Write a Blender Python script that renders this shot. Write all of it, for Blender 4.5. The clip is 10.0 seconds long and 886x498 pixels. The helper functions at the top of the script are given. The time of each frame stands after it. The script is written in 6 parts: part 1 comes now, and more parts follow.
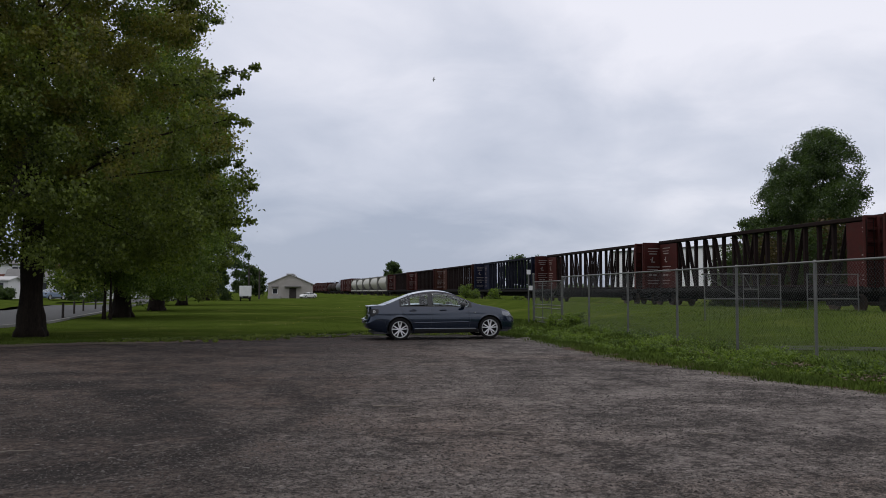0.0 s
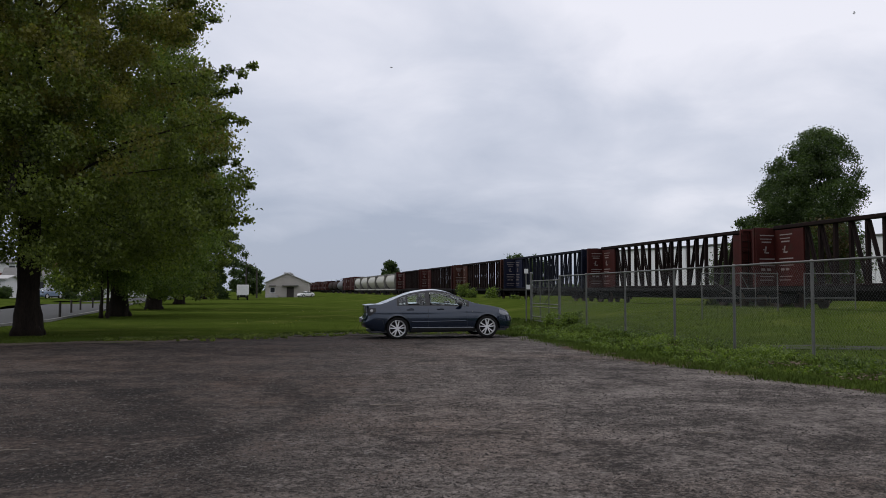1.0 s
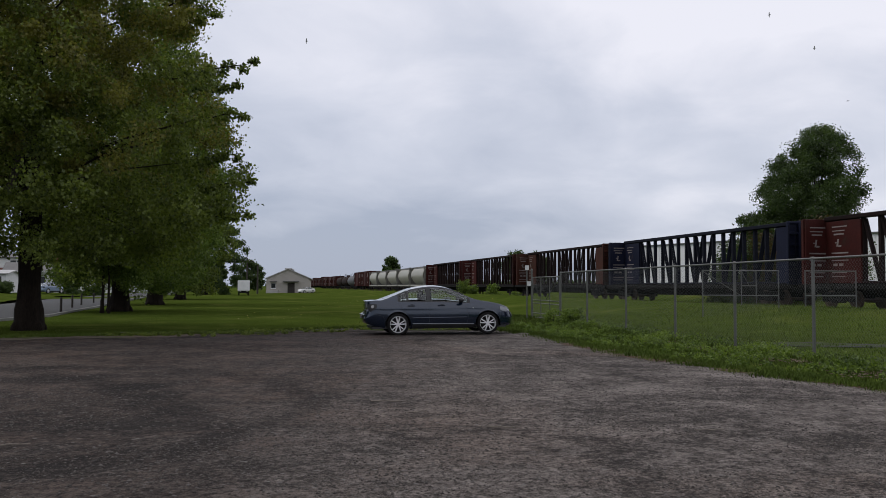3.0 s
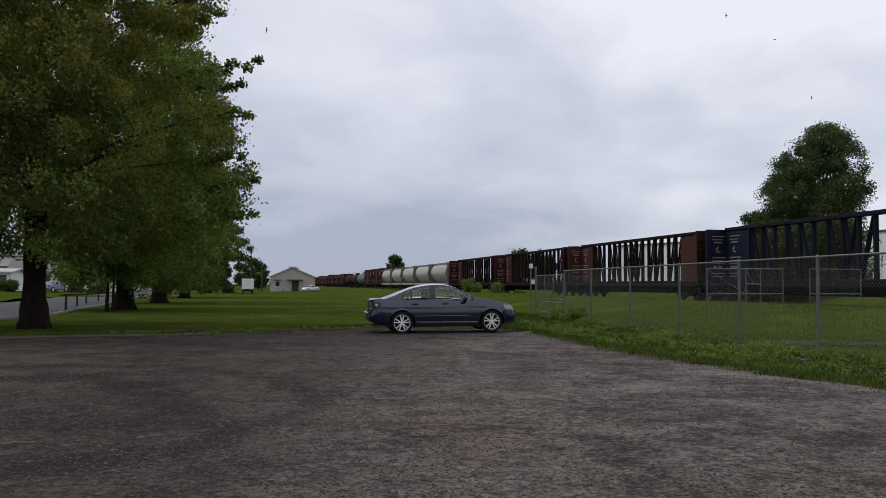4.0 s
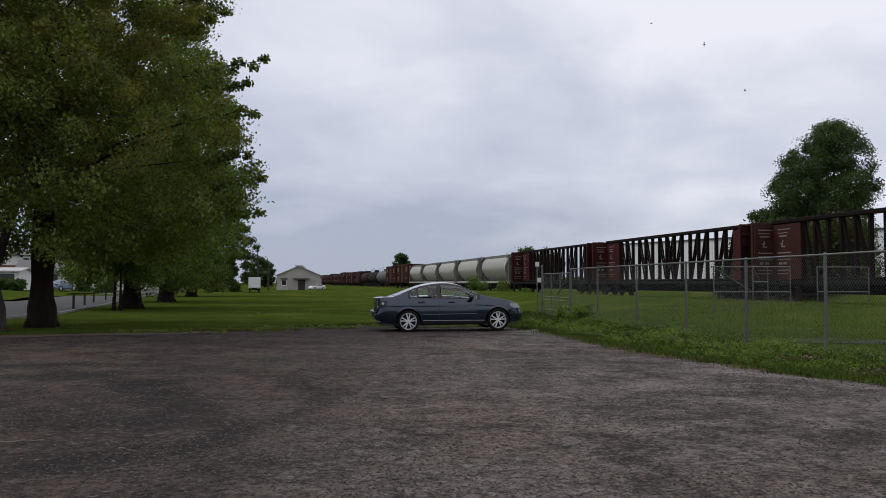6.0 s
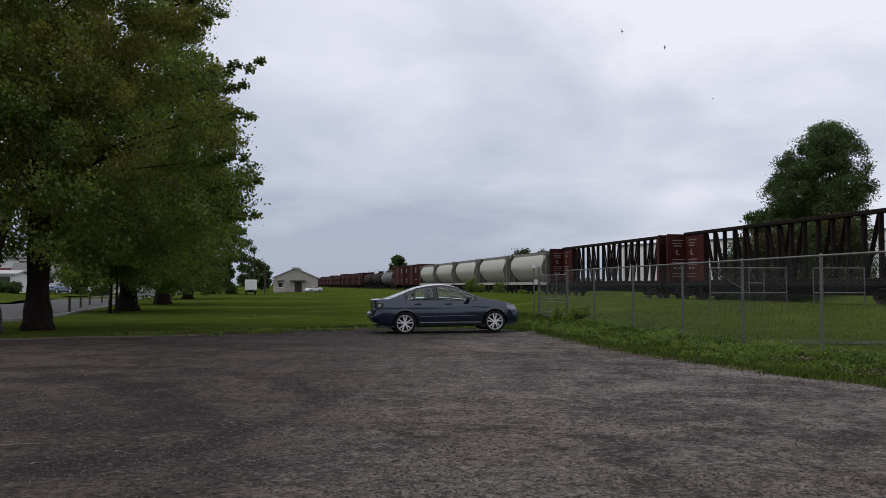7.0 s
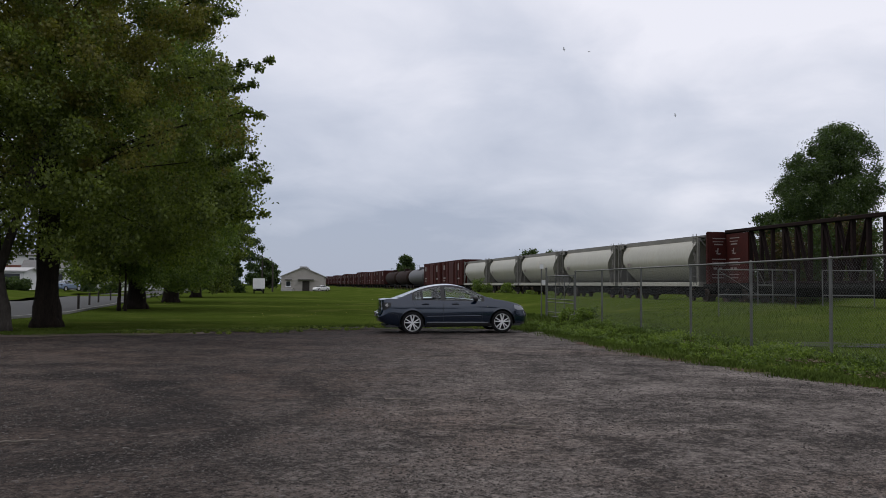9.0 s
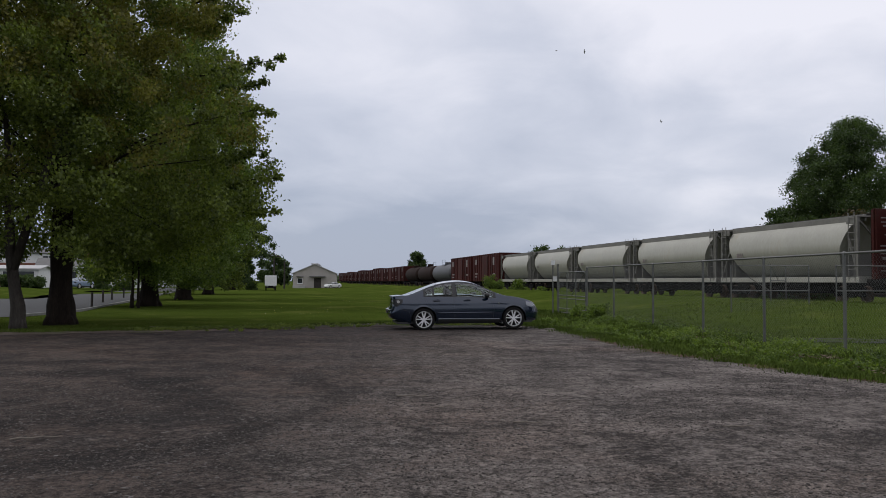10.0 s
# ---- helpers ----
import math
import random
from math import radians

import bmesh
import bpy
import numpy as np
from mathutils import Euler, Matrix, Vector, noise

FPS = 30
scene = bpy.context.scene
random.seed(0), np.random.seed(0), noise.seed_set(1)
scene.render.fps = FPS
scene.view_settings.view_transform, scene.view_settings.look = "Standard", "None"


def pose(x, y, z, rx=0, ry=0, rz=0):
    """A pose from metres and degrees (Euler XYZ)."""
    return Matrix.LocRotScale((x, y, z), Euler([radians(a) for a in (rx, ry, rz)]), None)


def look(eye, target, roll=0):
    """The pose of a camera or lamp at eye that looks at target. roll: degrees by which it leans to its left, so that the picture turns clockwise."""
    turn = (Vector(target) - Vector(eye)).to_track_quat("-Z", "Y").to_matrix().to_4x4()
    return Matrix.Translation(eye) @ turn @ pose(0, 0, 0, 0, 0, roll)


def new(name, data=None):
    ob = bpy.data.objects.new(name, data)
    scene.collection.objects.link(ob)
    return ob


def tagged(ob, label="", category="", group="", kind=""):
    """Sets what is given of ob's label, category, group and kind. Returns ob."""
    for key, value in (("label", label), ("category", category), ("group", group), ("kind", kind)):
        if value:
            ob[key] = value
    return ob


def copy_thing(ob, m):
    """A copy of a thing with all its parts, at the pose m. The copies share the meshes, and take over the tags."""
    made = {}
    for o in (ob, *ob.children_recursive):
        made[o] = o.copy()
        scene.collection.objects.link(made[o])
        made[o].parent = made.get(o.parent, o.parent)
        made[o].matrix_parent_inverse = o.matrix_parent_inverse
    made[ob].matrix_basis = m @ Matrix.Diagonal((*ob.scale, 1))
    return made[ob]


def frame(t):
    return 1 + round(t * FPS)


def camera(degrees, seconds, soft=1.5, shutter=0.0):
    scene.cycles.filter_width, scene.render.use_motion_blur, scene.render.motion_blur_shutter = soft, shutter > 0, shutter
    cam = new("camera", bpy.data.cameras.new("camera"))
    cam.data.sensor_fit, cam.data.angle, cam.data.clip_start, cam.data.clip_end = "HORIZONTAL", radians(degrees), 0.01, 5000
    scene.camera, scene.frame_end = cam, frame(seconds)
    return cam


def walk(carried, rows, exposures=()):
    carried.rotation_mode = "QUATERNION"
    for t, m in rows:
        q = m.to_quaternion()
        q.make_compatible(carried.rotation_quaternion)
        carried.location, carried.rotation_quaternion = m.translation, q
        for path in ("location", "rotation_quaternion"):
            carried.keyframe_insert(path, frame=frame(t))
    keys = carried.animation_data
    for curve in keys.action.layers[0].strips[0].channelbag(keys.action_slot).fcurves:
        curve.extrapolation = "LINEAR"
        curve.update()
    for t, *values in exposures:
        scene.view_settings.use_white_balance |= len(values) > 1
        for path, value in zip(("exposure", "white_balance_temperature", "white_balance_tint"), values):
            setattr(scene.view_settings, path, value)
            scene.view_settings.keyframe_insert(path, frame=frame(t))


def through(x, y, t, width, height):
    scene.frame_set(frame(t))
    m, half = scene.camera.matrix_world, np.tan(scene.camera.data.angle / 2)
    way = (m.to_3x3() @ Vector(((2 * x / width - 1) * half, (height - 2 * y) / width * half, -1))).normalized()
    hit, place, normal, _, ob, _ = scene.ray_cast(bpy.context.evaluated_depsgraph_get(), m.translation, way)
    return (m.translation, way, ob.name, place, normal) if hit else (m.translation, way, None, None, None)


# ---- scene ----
# A gravel lot beside a railway line: a freight train rolls past behind a chain-link fence.
EYE = (0.0, 0.0, 1.41)
cam = camera(56.8, 10.0, soft=0.6)
TURNS = [
    (0.0, 92.961, -0.000, 0.000),
    (0.5, 92.960, -0.017, -0.063),
    (1.0, 92.892, -0.029, -0.172),
    (1.5, 92.830, -0.097, 0.043),
    (2.0, 92.767, -0.154, -0.152),
    (2.5, 92.698, -0.197, -0.188),
    (4.0, 92.511, -0.209, 0.156),
    (4.5, 92.473, -0.121, 0.252),
    (5.0, 92.445, -0.170, 0.418),
    (5.5, 92.383, -0.187, 0.660),
    (7.0, 92.528, 0.000, 0.361),
    (7.5, 92.602, -0.112, 0.332),
    (8.0, 92.514, -0.285, 0.318),
    (8.5, 92.539, -0.398, 0.509),
    (9.0, 92.524, -0.387, 0.885),
    (9.5, 92.493, -0.176, 0.759),
    (10.0, 92.281, -0.224, 1.674),
]
walk(cam, [(t, pose(*EYE, a, b, c)) for t, a, b, c in TURNS], exposures=[(0.0, 0.26), (10.0, 0.26)])

# ---------------------------------------------------------------- sky and light
SUN_EL, SUN_AZ = radians(44), radians(-82)
world = bpy.data.worlds.new("overcast_sky")
scene.world = world
world.use_nodes = True
wt = world.node_tree
wt.nodes.clear()


def wnode(kind, **sockets):
    n = wt.nodes.new(kind)
    for k, v in sockets.items():
        n.inputs[k].default_value = v
    return n


def build_sky():
    out, bg = wnode("ShaderNodeOutputWorld"), wnode("ShaderNodeBackground", Strength=0.10)
    sky = wnode("ShaderNodeTexSky")
    sky.sky_type, sky.sun_disc, sky.sun_elevation, sky.sun_rotation = "NISHITA", False, SUN_EL, SUN_AZ
    tc, sep = wnode("ShaderNodeTexCoord"), wnode("ShaderNodeSeparateXYZ")
    L = wt.links.new
    L(tc.outputs["Generated"], sep.inputs[0])
    # cloud sheet seen in perspective: direction divided by its height
    add = wnode("ShaderNodeMath")
    add.operation, add.inputs[1].default_value = "MAXIMUM", 0.0
    L(sep.outputs["Z"], add.inputs[0])
    add2 = wnode("ShaderNodeMath")
    add2.operation, add2.inputs[1].default_value = "ADD", 0.26
    L(add.outputs[0], add2.inputs[0])
    comb = wnode("ShaderNodeCombineXYZ")
    for axis in "XY":
        d = wnode("ShaderNodeMath")
        d.operation = "DIVIDE"
        L(sep.outputs[axis], d.inputs[0])
        L(add2.outputs[0], d.inputs[1])
        L(d.outputs[0], comb.inputs[axis])
    big = wnode("ShaderNodeTexNoise", Scale=0.75, Detail=3.0, Roughness=0.5, Distortion=0.3)
    fine = wnode("ShaderNodeTexNoise", Scale=2.2, Detail=7.0, Roughness=0.55, Distortion=0.4)
    shift = wnode("ShaderNodeMapping")
    shift.inputs["Location"].default_value = (3.1, 1.7, 0.4)
    L(comb.outputs[0], shift.inputs[0])
    L(shift.outputs[0], big.inputs["Vector"])
    L(shift.outputs[0], fine.inputs["Vector"])
    mix = wnode("ShaderNodeMix")
    mix.data_type = "FLOAT"
    mix.inputs[0].default_value = 0.38
    L(big.outputs["Fac"], mix.inputs[2])
    L(fine.outputs["Fac"], mix.inputs[3])
    # the sheet is thinner, so lighter, higher up
    rise = wnode("ShaderNodeMapRange")
    rise.inputs["From Min"].default_value, rise.inputs["From Max"].default_value = 0.02, 0.36
    rise.inputs["To Min"].default_value, rise.inputs["To Max"].default_value = -0.21, 0.17
    L(sep.outputs["Z"], rise.inputs["Value"])
    side = wnode("ShaderNodeMapRange")                       # and towards the railway
    side.inputs["From Min"].default_value, side.inputs["From Max"].default_value = -0.30, 0.24
    side.inputs["To Min"].default_value, side.inputs["To Max"].default_value = -0.12, 0.14
    L(sep.outputs["X"], side.inputs["Value"])
    both = wnode("ShaderNodeMath")
    both.operation = "ADD"
    L(rise.outputs[0], both.inputs[0])
    L(side.outputs[0], both.inputs[1])
    tot = wnode("ShaderNodeMath")
    tot.operation = "ADD"
    L(mix.outputs[0], tot.inputs[0])
    L(both.outputs[0], tot.inputs[1])
    ramp = wnode("ShaderNodeValToRGB")
    cr = ramp.color_ramp
    cr.elements[0].position, cr.elements[0].color = 0.31, (3.35, 3.75, 4.75, 1)
    cr.elements[1].position, cr.elements[1].color = 0.68, (7.4, 7.4, 8.1, 1)
    e = cr.elements.new(0.52)
    e.color = (5.35, 5.6, 6.5, 1)
    L(tot.outputs[0], ramp.inputs[0])
    veil = wnode("ShaderNodeMix")
    veil.data_type = "RGBA"
    veil.inputs[0].default_value = 0.93
    L(sky.outputs[0], veil.inputs[6])
    L(ramp.outputs[0], veil.inputs[7])
    L(veil.outputs[2], bg.inputs[0])
    L(bg.outputs[0], out.inputs[0])


build_sky()
sun = new("sun", bpy.data.lights.new("sun", "SUN"))
sun.data.energy, sun.data.angle, sun.data.color = 1.0, radians(25), (1.0, 0.97, 0.92)
sun.matrix_world = look((math.sin(SUN_AZ) * 40, math.cos(SUN_AZ) * 40, 45), (0, 0, 0))


# ---------------------------------------------------------------- materials
def material(name, base, dark, rough=0.8, scale=4.0, grain=60.0, bump=0.2, metal=0.0, spread=0.5, third=None, third_at=0.62,
             third_scale=1.0, piece=0.0, coat=0.0, stretch=(1, 1, 1), bump_dist=0.01, spec=0.5):
    """Two colours mixed by noise at two scales, an optional third in patches, with grain relief."""
    m = bpy.data.materials.new(name)
    m.use_nodes = True
    nt = m.node_tree
    p = nt.nodes["Principled BSDF"]
    L = nt.links.new

    def node(kind, **sockets):
        n = nt.nodes.new(kind)
        for k, v in sockets.items():
            n.inputs[k].default_value = v
        return n

    tc, mp = node("ShaderNodeTexCoord"), node("ShaderNodeMapping")
    mp.inputs["Scale"].default_value = stretch
    L(tc.outputs["Object"], mp.inputs[0])
    a = node("ShaderNodeTexNoise", Scale=scale, Detail=5.0, Roughness=0.6)
    b = node("ShaderNodeTexNoise", Scale=grain, Detail=4.0, Roughness=0.65)
    L(mp.outputs[0], a.inputs["Vector"])
    L(mp.outputs[0], b.inputs["Vector"])
    f = node("ShaderNodeMix")
    f.data_type = "FLOAT"
    f.inputs[0].default_value = 0.45
    L(a.outputs["Fac"], f.inputs[2])
    L(b.outputs["Fac"], f.inputs[3])
    r = node("ShaderNodeMapRange")
    r.inputs["From Min"].default_value, r.inputs["From Max"].default_value = 0.5 - spread / 2.6, 0.5 + spread / 2.6
    L(f.outputs[0], r.inputs["Value"])
    c = node("ShaderNodeMix")
    c.data_type = "RGBA"
    c.inputs[6].default_value, c.inputs[7].default_value = (*dark, 1), (*base, 1)
    L(r.outputs[0], c.inputs[0])
    last = c.outputs[2]
    if third:
        t = node("ShaderNodeTexNoise", Scale=third_scale, Detail=6.0, Roughness=0.65, Distortion=0.4)
        L(mp.outputs[0], t.inputs["Vector"])
        tr = node("ShaderNodeMapRange")
        tr.inputs["From Min"].default_value, tr.inputs["From Max"].default_value = third_at - 0.05, third_at + 0.06
        L(t.outputs["Fac"], tr.inputs["Value"])
        c3 = node("ShaderNodeMix")
        c3.data_type = "RGBA"
        c3.inputs[7].default_value = (*third, 1)
        L(tr.outputs[0], c3.inputs[0])
        L(last, c3.inputs[6])
        last = c3.outputs[2]
    if piece:
        oi, hs = node("ShaderNodeObjectInfo"), node("ShaderNodeHueSaturation")
        pr = node("ShaderNodeMapRange")
        pr.inputs["To Min"].default_value, pr.inputs["To Max"].default_value = 1 - piece, 1 + piece
        L(oi.outputs["Random"], pr.inputs["Value"])
        L(pr.outputs[0], hs.inputs["Value"])
        L(last, hs.inputs["Color"])
        last = hs.outputs[0]
    L(last, p.inputs["Base Color"])
    rr = node("ShaderNodeMapRange")
    rr.inputs["To Min"].default_value, rr.inputs["To Max"].default_value = max(0.03, rough - 0.1), min(1.0, rough + 0.1)
    L(a.outputs["Fac"], rr.inputs["Value"])
    L(rr.outputs[0], p.inputs["Roughness"])
    p.inputs["Metallic"].default_value = metal
    p.inputs["Coat Weight"].default_value = coat
    p.inputs["Coat Roughness"].default_value = 0.05
    p.inputs["Specular IOR Level"].default_value = spec
    if bump:
        bp = node("ShaderNodeBump", Strength=bump, Distance=bump_dist)
        L(f.outputs[0], bp.inputs["Height"])
        L(bp.outputs[0], p.inputs["Normal"])
    return m


def glass(name, tint=(0.8, 0.85, 0.85), rough=0.02):
    m = bpy.data.materials.new(name)
    m.use_nodes = True
    nt = m.node_tree
    p = nt.nodes["Principled BSDF"]
    p.inputs["Base Color"].default_value = (*tint, 1)
    p.inputs["Roughness"].default_value = rough
    p.inputs["Transmission Weight"].default_value = 1.0
    p.inputs["IOR"].default_value = 1.45
    return m


def leaf_material(name, light, dark, through=0.45, patch=0.6):
    """Thin leaves that let some light through; tone drifts over the crown and from leaf to leaf."""
    m = bpy.data.materials.new(name)
    m.use_nodes = True
    nt = m.node_tree
    p, out = nt.nodes["Principled BSDF"], nt.nodes["Material Output"]
    L = nt.links.new
    tc, n, g = nt.nodes.new("ShaderNodeTexCoord"), nt.nodes.new("ShaderNodeTexNoise"), nt.nodes.new("ShaderNodeNewGeometry")
    n.inputs["Scale"].default_value, n.inputs["Detail"].default_value = patch, 4.0
    L(tc.outputs["Object"], n.inputs["Vector"])
    mr = nt.nodes.new("ShaderNodeMapRange")
    mr.inputs["From Min"].default_value, mr.inputs["From Max"].default_value = 0.32, 0.68
    L(n.outputs["Fac"], mr.inputs["Value"])
    half = nt.nodes.new("ShaderNodeMix")
    half.data_type = "FLOAT"
    half.inputs[0].default_value = 0.62
    L(mr.outputs[0], half.inputs[2])
    L(g.outputs["Random Per Island"], half.inputs[3])
    c = nt.nodes.new("ShaderNodeMix")
    c.data_type = "RGBA"
    c.inputs[6].default_value, c.inputs[7].default_value = (*dark, 1), (*light, 1)
    L(half.outputs[0], c.inputs[0])
    L(c.outputs[2], p.inputs["Base Color"])
    p.inputs["Roughness"].default_value = 0.5
    p.inputs["Specular IOR Level"].default_value = 0.35
    tr, mx = nt.nodes.new("ShaderNodeBsdfTranslucent"), nt.nodes.new("ShaderNodeMixShader")
    warm = nt.nodes.new("ShaderNodeMix")
    warm.data_type, warm.blend_type = "RGBA", "MULTIPLY"
    warm.inputs[0].default_value, warm.inputs[7].default_value = 1.0, (1.5, 1.6, 0.8, 1)
    L(c.outputs[2], warm.inputs[6])
    L(warm.outputs[2], tr.inputs["Color"])
    mx.inputs[0].default_value = through
    L(p.outputs[0], mx.inputs[1])
    L(tr.outputs[0], mx.inputs[2])
    L(mx.outputs[0], out.inputs["Surface"])
    return m


M_GRASS = material("grass_turf", (0.066, 0.092, 0.015), (0.027, 0.042, 0.007), 0.95, 0.5, 14, 0.5, third=(0.080, 0.096, 0.021), third_at=0.58, third_scale=0.22, bump_dist=0.04, spec=0.0)
M_BLADE = material("grass_blades", (0.096, 0.126, 0.021), (0.044, 0.066, 0.010), 0.8, 0.7, 9, 0, third=(0.15, 0.16, 0.05), third_at=0.64, third_scale=0.5, spec=0.15)
M_WEED = material("weed_blades", (0.078, 0.113, 0.017), (0.034, 0.055, 0.009), 0.8, 0.9, 9, 0, third=(0.10, 0.11, 0.03), third_at=0.62, third_scale=0.8, spec=0.1)
M_PATH = material("old_path_asphalt", (0.058, 0.057, 0.058), (0.03, 0.0295, 0.03), 0.9, 1.2, 30, 0.3, third=(0.04, 0.058, 0.01), third_at=0.50, third_scale=1.6, spec=0.05)
M_ASPHALT = material("asphalt", (0.044, 0.043, 0.043), (0.028, 0.0275, 0.027), 0.9, 0.4, 40, 0.2)
M_CONCRETE = material("concrete", (0.42, 0.41, 0.39), (0.28, 0.27, 0.26), 0.9, 1.5, 50, 0.2)
M_BALLAST = material("track_ballast", (0.07, 0.06, 0.054), (0.022, 0.02, 0.019), 0.95, 2.0, 26, 0.9, bump_dist=0.05, spec=0.12)
M_RAIL = material("rail_steel", (0.12, 0.085, 0.065), (0.06, 0.04, 0.03), 0.6, 5, 40, 0.2, metal=0.6)
M_TIE = material("sleeper_timber", (0.09, 0.07, 0.055), (0.04, 0.03, 0.025), 0.95, 6, 60, 0.4, spec=0.12)
M_BARK = material("tree_bark", (0.032, 0.024, 0.019), (0.007, 0.0055, 0.0045), 0.95, 5, 26, 0.9, stretch=(1, 1, 0.25), bump_dist=0.04, spec=0.12)
M_BARK_GREY = material("pale_bark", (0.085, 0.075, 0.066), (0.03, 0.026, 0.023), 0.95, 5, 26, 0.8, stretch=(1, 1, 0.25), bump_dist=0.03, spec=0.1)
M_LEAF = leaf_material("tree_leaves", (0.195, 0.240, 0.048), (0.018, 0.032, 0.006))
M_LEAF_DARK = leaf_material("poplar_leaves", (0.074, 0.112, 0.034), (0.016, 0.032, 0.010))
M_LEAF_WARM = leaf_material("yellowing_leaves", (0.240, 0.228, 0.052), (0.036, 0.038, 0.008))
M_LEAF_LIGHT = leaf_material("bright_leaves", (0.170, 0.235, 0.046), (0.022, 0.042, 0.008))
M_LEAF_BROWN = leaf_material("rusty_leaves", (0.085, 0.062, 0.022), (0.022, 0.020, 0.009))
M_GALV = material("galvanized_steel", (0.18, 0.182, 0.172), (0.09, 0.091, 0.086), 0.5, 3, 50, 0.1, metal=0.7)
M_WIRE = material("fence_wire", (0.16, 0.168, 0.168), (0.085, 0.09, 0.092), 0.55, 3, 50, 0.0, metal=0.6)
M_CBRED = material("oxide_red_paint", (0.064, 0.0135, 0.0105), (0.030, 0.0075, 0.0065), 0.6, 0.9, 12, 0.15, third=(0.035, 0.016, 0.012), third_at=0.60, third_scale=1.2, piece=0.12, spec=0.12)
M_CBBROWN = material("rusted_brown_paint", (0.070, 0.023, 0.0145), (0.032, 0.0135, 0.0095), 0.7, 0.9, 12, 0.2, third=(0.045, 0.025, 0.018), third_at=0.56, third_scale=1.2, piece=0.12, spec=0.12)
M_CBBLUE = material("dark_blue_paint", (0.012, 0.015, 0.036), (0.006, 0.007, 0.016), 0.55, 0.9, 12, 0.15, third=(0.05, 0.03, 0.025), third_at=0.66, third_scale=1.2, spec=0.12)
# near-black brown for trusses and ladders, darker than the flatcar paint
M_TRUSS = material("near_black_truss_steel", (0.014, 0.0062, 0.005), (0.006, 0.003, 0.0026), 0.75, 1.5, 14, 0.2, spec=0.12)
M_UNDER = material("underframe_black", (0.014, 0.013, 0.012), (0.006, 0.0055, 0.005), 0.85, 2, 20, 0.3, spec=0.12)
M_HOPPER = material("hopper_grey_paint", (0.36, 0.35, 0.30), (0.27, 0.26, 0.22), 0.5, 0.6, 8, 0.06, third=(0.31, 0.28, 0.22), third_at=0.66, third_scale=0.7, stretch=(1, 1, 0.35), piece=0.05)
M_WALKWAY = material("dark_walkway_grating", (0.07, 0.067, 0.06), (0.03, 0.028, 0.026), 0.8, 3, 30, 0.2, spec=0.1)
M_HOPEND = material("hopper_frame_paint", (0.19, 0.182, 0.16), (0.09, 0.086, 0.075), 0.6, 1.5, 14, 0.1)
M_BOXRED = material("boxcar_brown_paint", (0.068, 0.015, 0.0115), (0.032, 0.009, 0.0075), 0.65, 0.7, 10, 0.15, third=(0.03, 0.015, 0.012), third_at=0.60, third_scale=0.9, stretch=(1, 1, 0.3), piece=0.25, spec=0.12)
M_TANKRUST = material("tank_rust_paint", (0.030, 0.016, 0.012), (0.012, 0.008, 0.007), 0.8, 0.9, 12, 0.1, spec=0.1)
M_TANKGREY = material("tank_grey_paint", (0.085, 0.085, 0.089), (0.04, 0.04, 0.042), 0.6, 0.9, 12, 0.1)
M_MARK = material("faded_white_lettering", (0.25, 0.22, 0.21), (0.11, 0.085, 0.08), 0.7, 3, 30, 0)
M_WHITEWALL = material("white_metal_siding", (0.72, 0.72, 0.72), (0.6, 0.6, 0.6), 0.6, 0.4, 9, 0.05)


# ---------------------------------------------------------------- building helpers
def part(name, bm, mat, parent=None, label="", smooth=False):
    me = bpy.data.meshes.new(name)
    bm.to_mesh(me)
    bm.free()
    for m in (mat if isinstance(mat, (list, tuple)) else [mat]):
        me.materials.append(m)
    if smooth:
        me.polygons.foreach_set("use_smooth", [True] * len(me.polygons))
    ob = new(name, me)
    if parent:
        ob.parent = parent
    if label:
        ob["label"] = label
    return ob


def thing(name, m, label, category, group="", kind=""):
    ob = new(name)
    ob.matrix_world = m
    return tagged(ob, label, category, group, kind)


def box(bm, x0, x1, y0, y1, z0, z1, bevel=0.0):
    g = bmesh.ops.create_cube(bm, size=1.0)
    for v in g["verts"]:
        v.co = Vector((x0 + (v.co.x + 0.5) * (x1 - x0), y0 + (v.co.y + 0.5) * (y1 - y0), z0 + (v.co.z + 0.5) * (z1 - z0)))
    if bevel:
        es = list({e for v in g["verts"] for e in v.link_edges})
        bmesh.ops.bevel(bm, geom=es, offset=bevel, segments=2, affect="EDGES", profile=0.6)
    return bm


def boxed(x0, x1, y0, y1, z0, z1, bevel=0.0):
    return box(bmesh.new(), x0, x1, y0, y1, z0, z1, bevel)


def bar(bm, a, b, w, h=None, sides=4):
    """A straight bar from a to b; sides 4 gives a w by h beam, more a round rod of radius w."""
    a, b = Vector(a), Vector(b)
    d = (b - a).normalized()
    up = Vector((0, 0, 1)) if abs(d.z) < 0.95 else Vector((0, 1, 0))
    s = d.cross(up).normalized()
    u = s.cross(d)
    if sides == 4:
        hh = (h or w) / 2
        ring = [s * (w / 2) + u * hh, s * (-w / 2) + u * hh, s * (-w / 2) - u * hh, s * (w / 2) - u * hh]
    else:
        ring = [(s * math.cos(i * math.tau / sides) + u * math.sin(i * math.tau / sides)) * w for i in range(sides)]
    va, vb = [bm.verts.new(a + r) for r in ring], [bm.verts.new(b + r) for r in ring]
    n = len(ring)
    for i in range(n):
        bm.faces.new((va[i], vb[i], vb[(i + 1) % n], va[(i + 1) % n]))
    bm.faces.new(va)
    bm.faces.new(vb[::-1])
    return bm


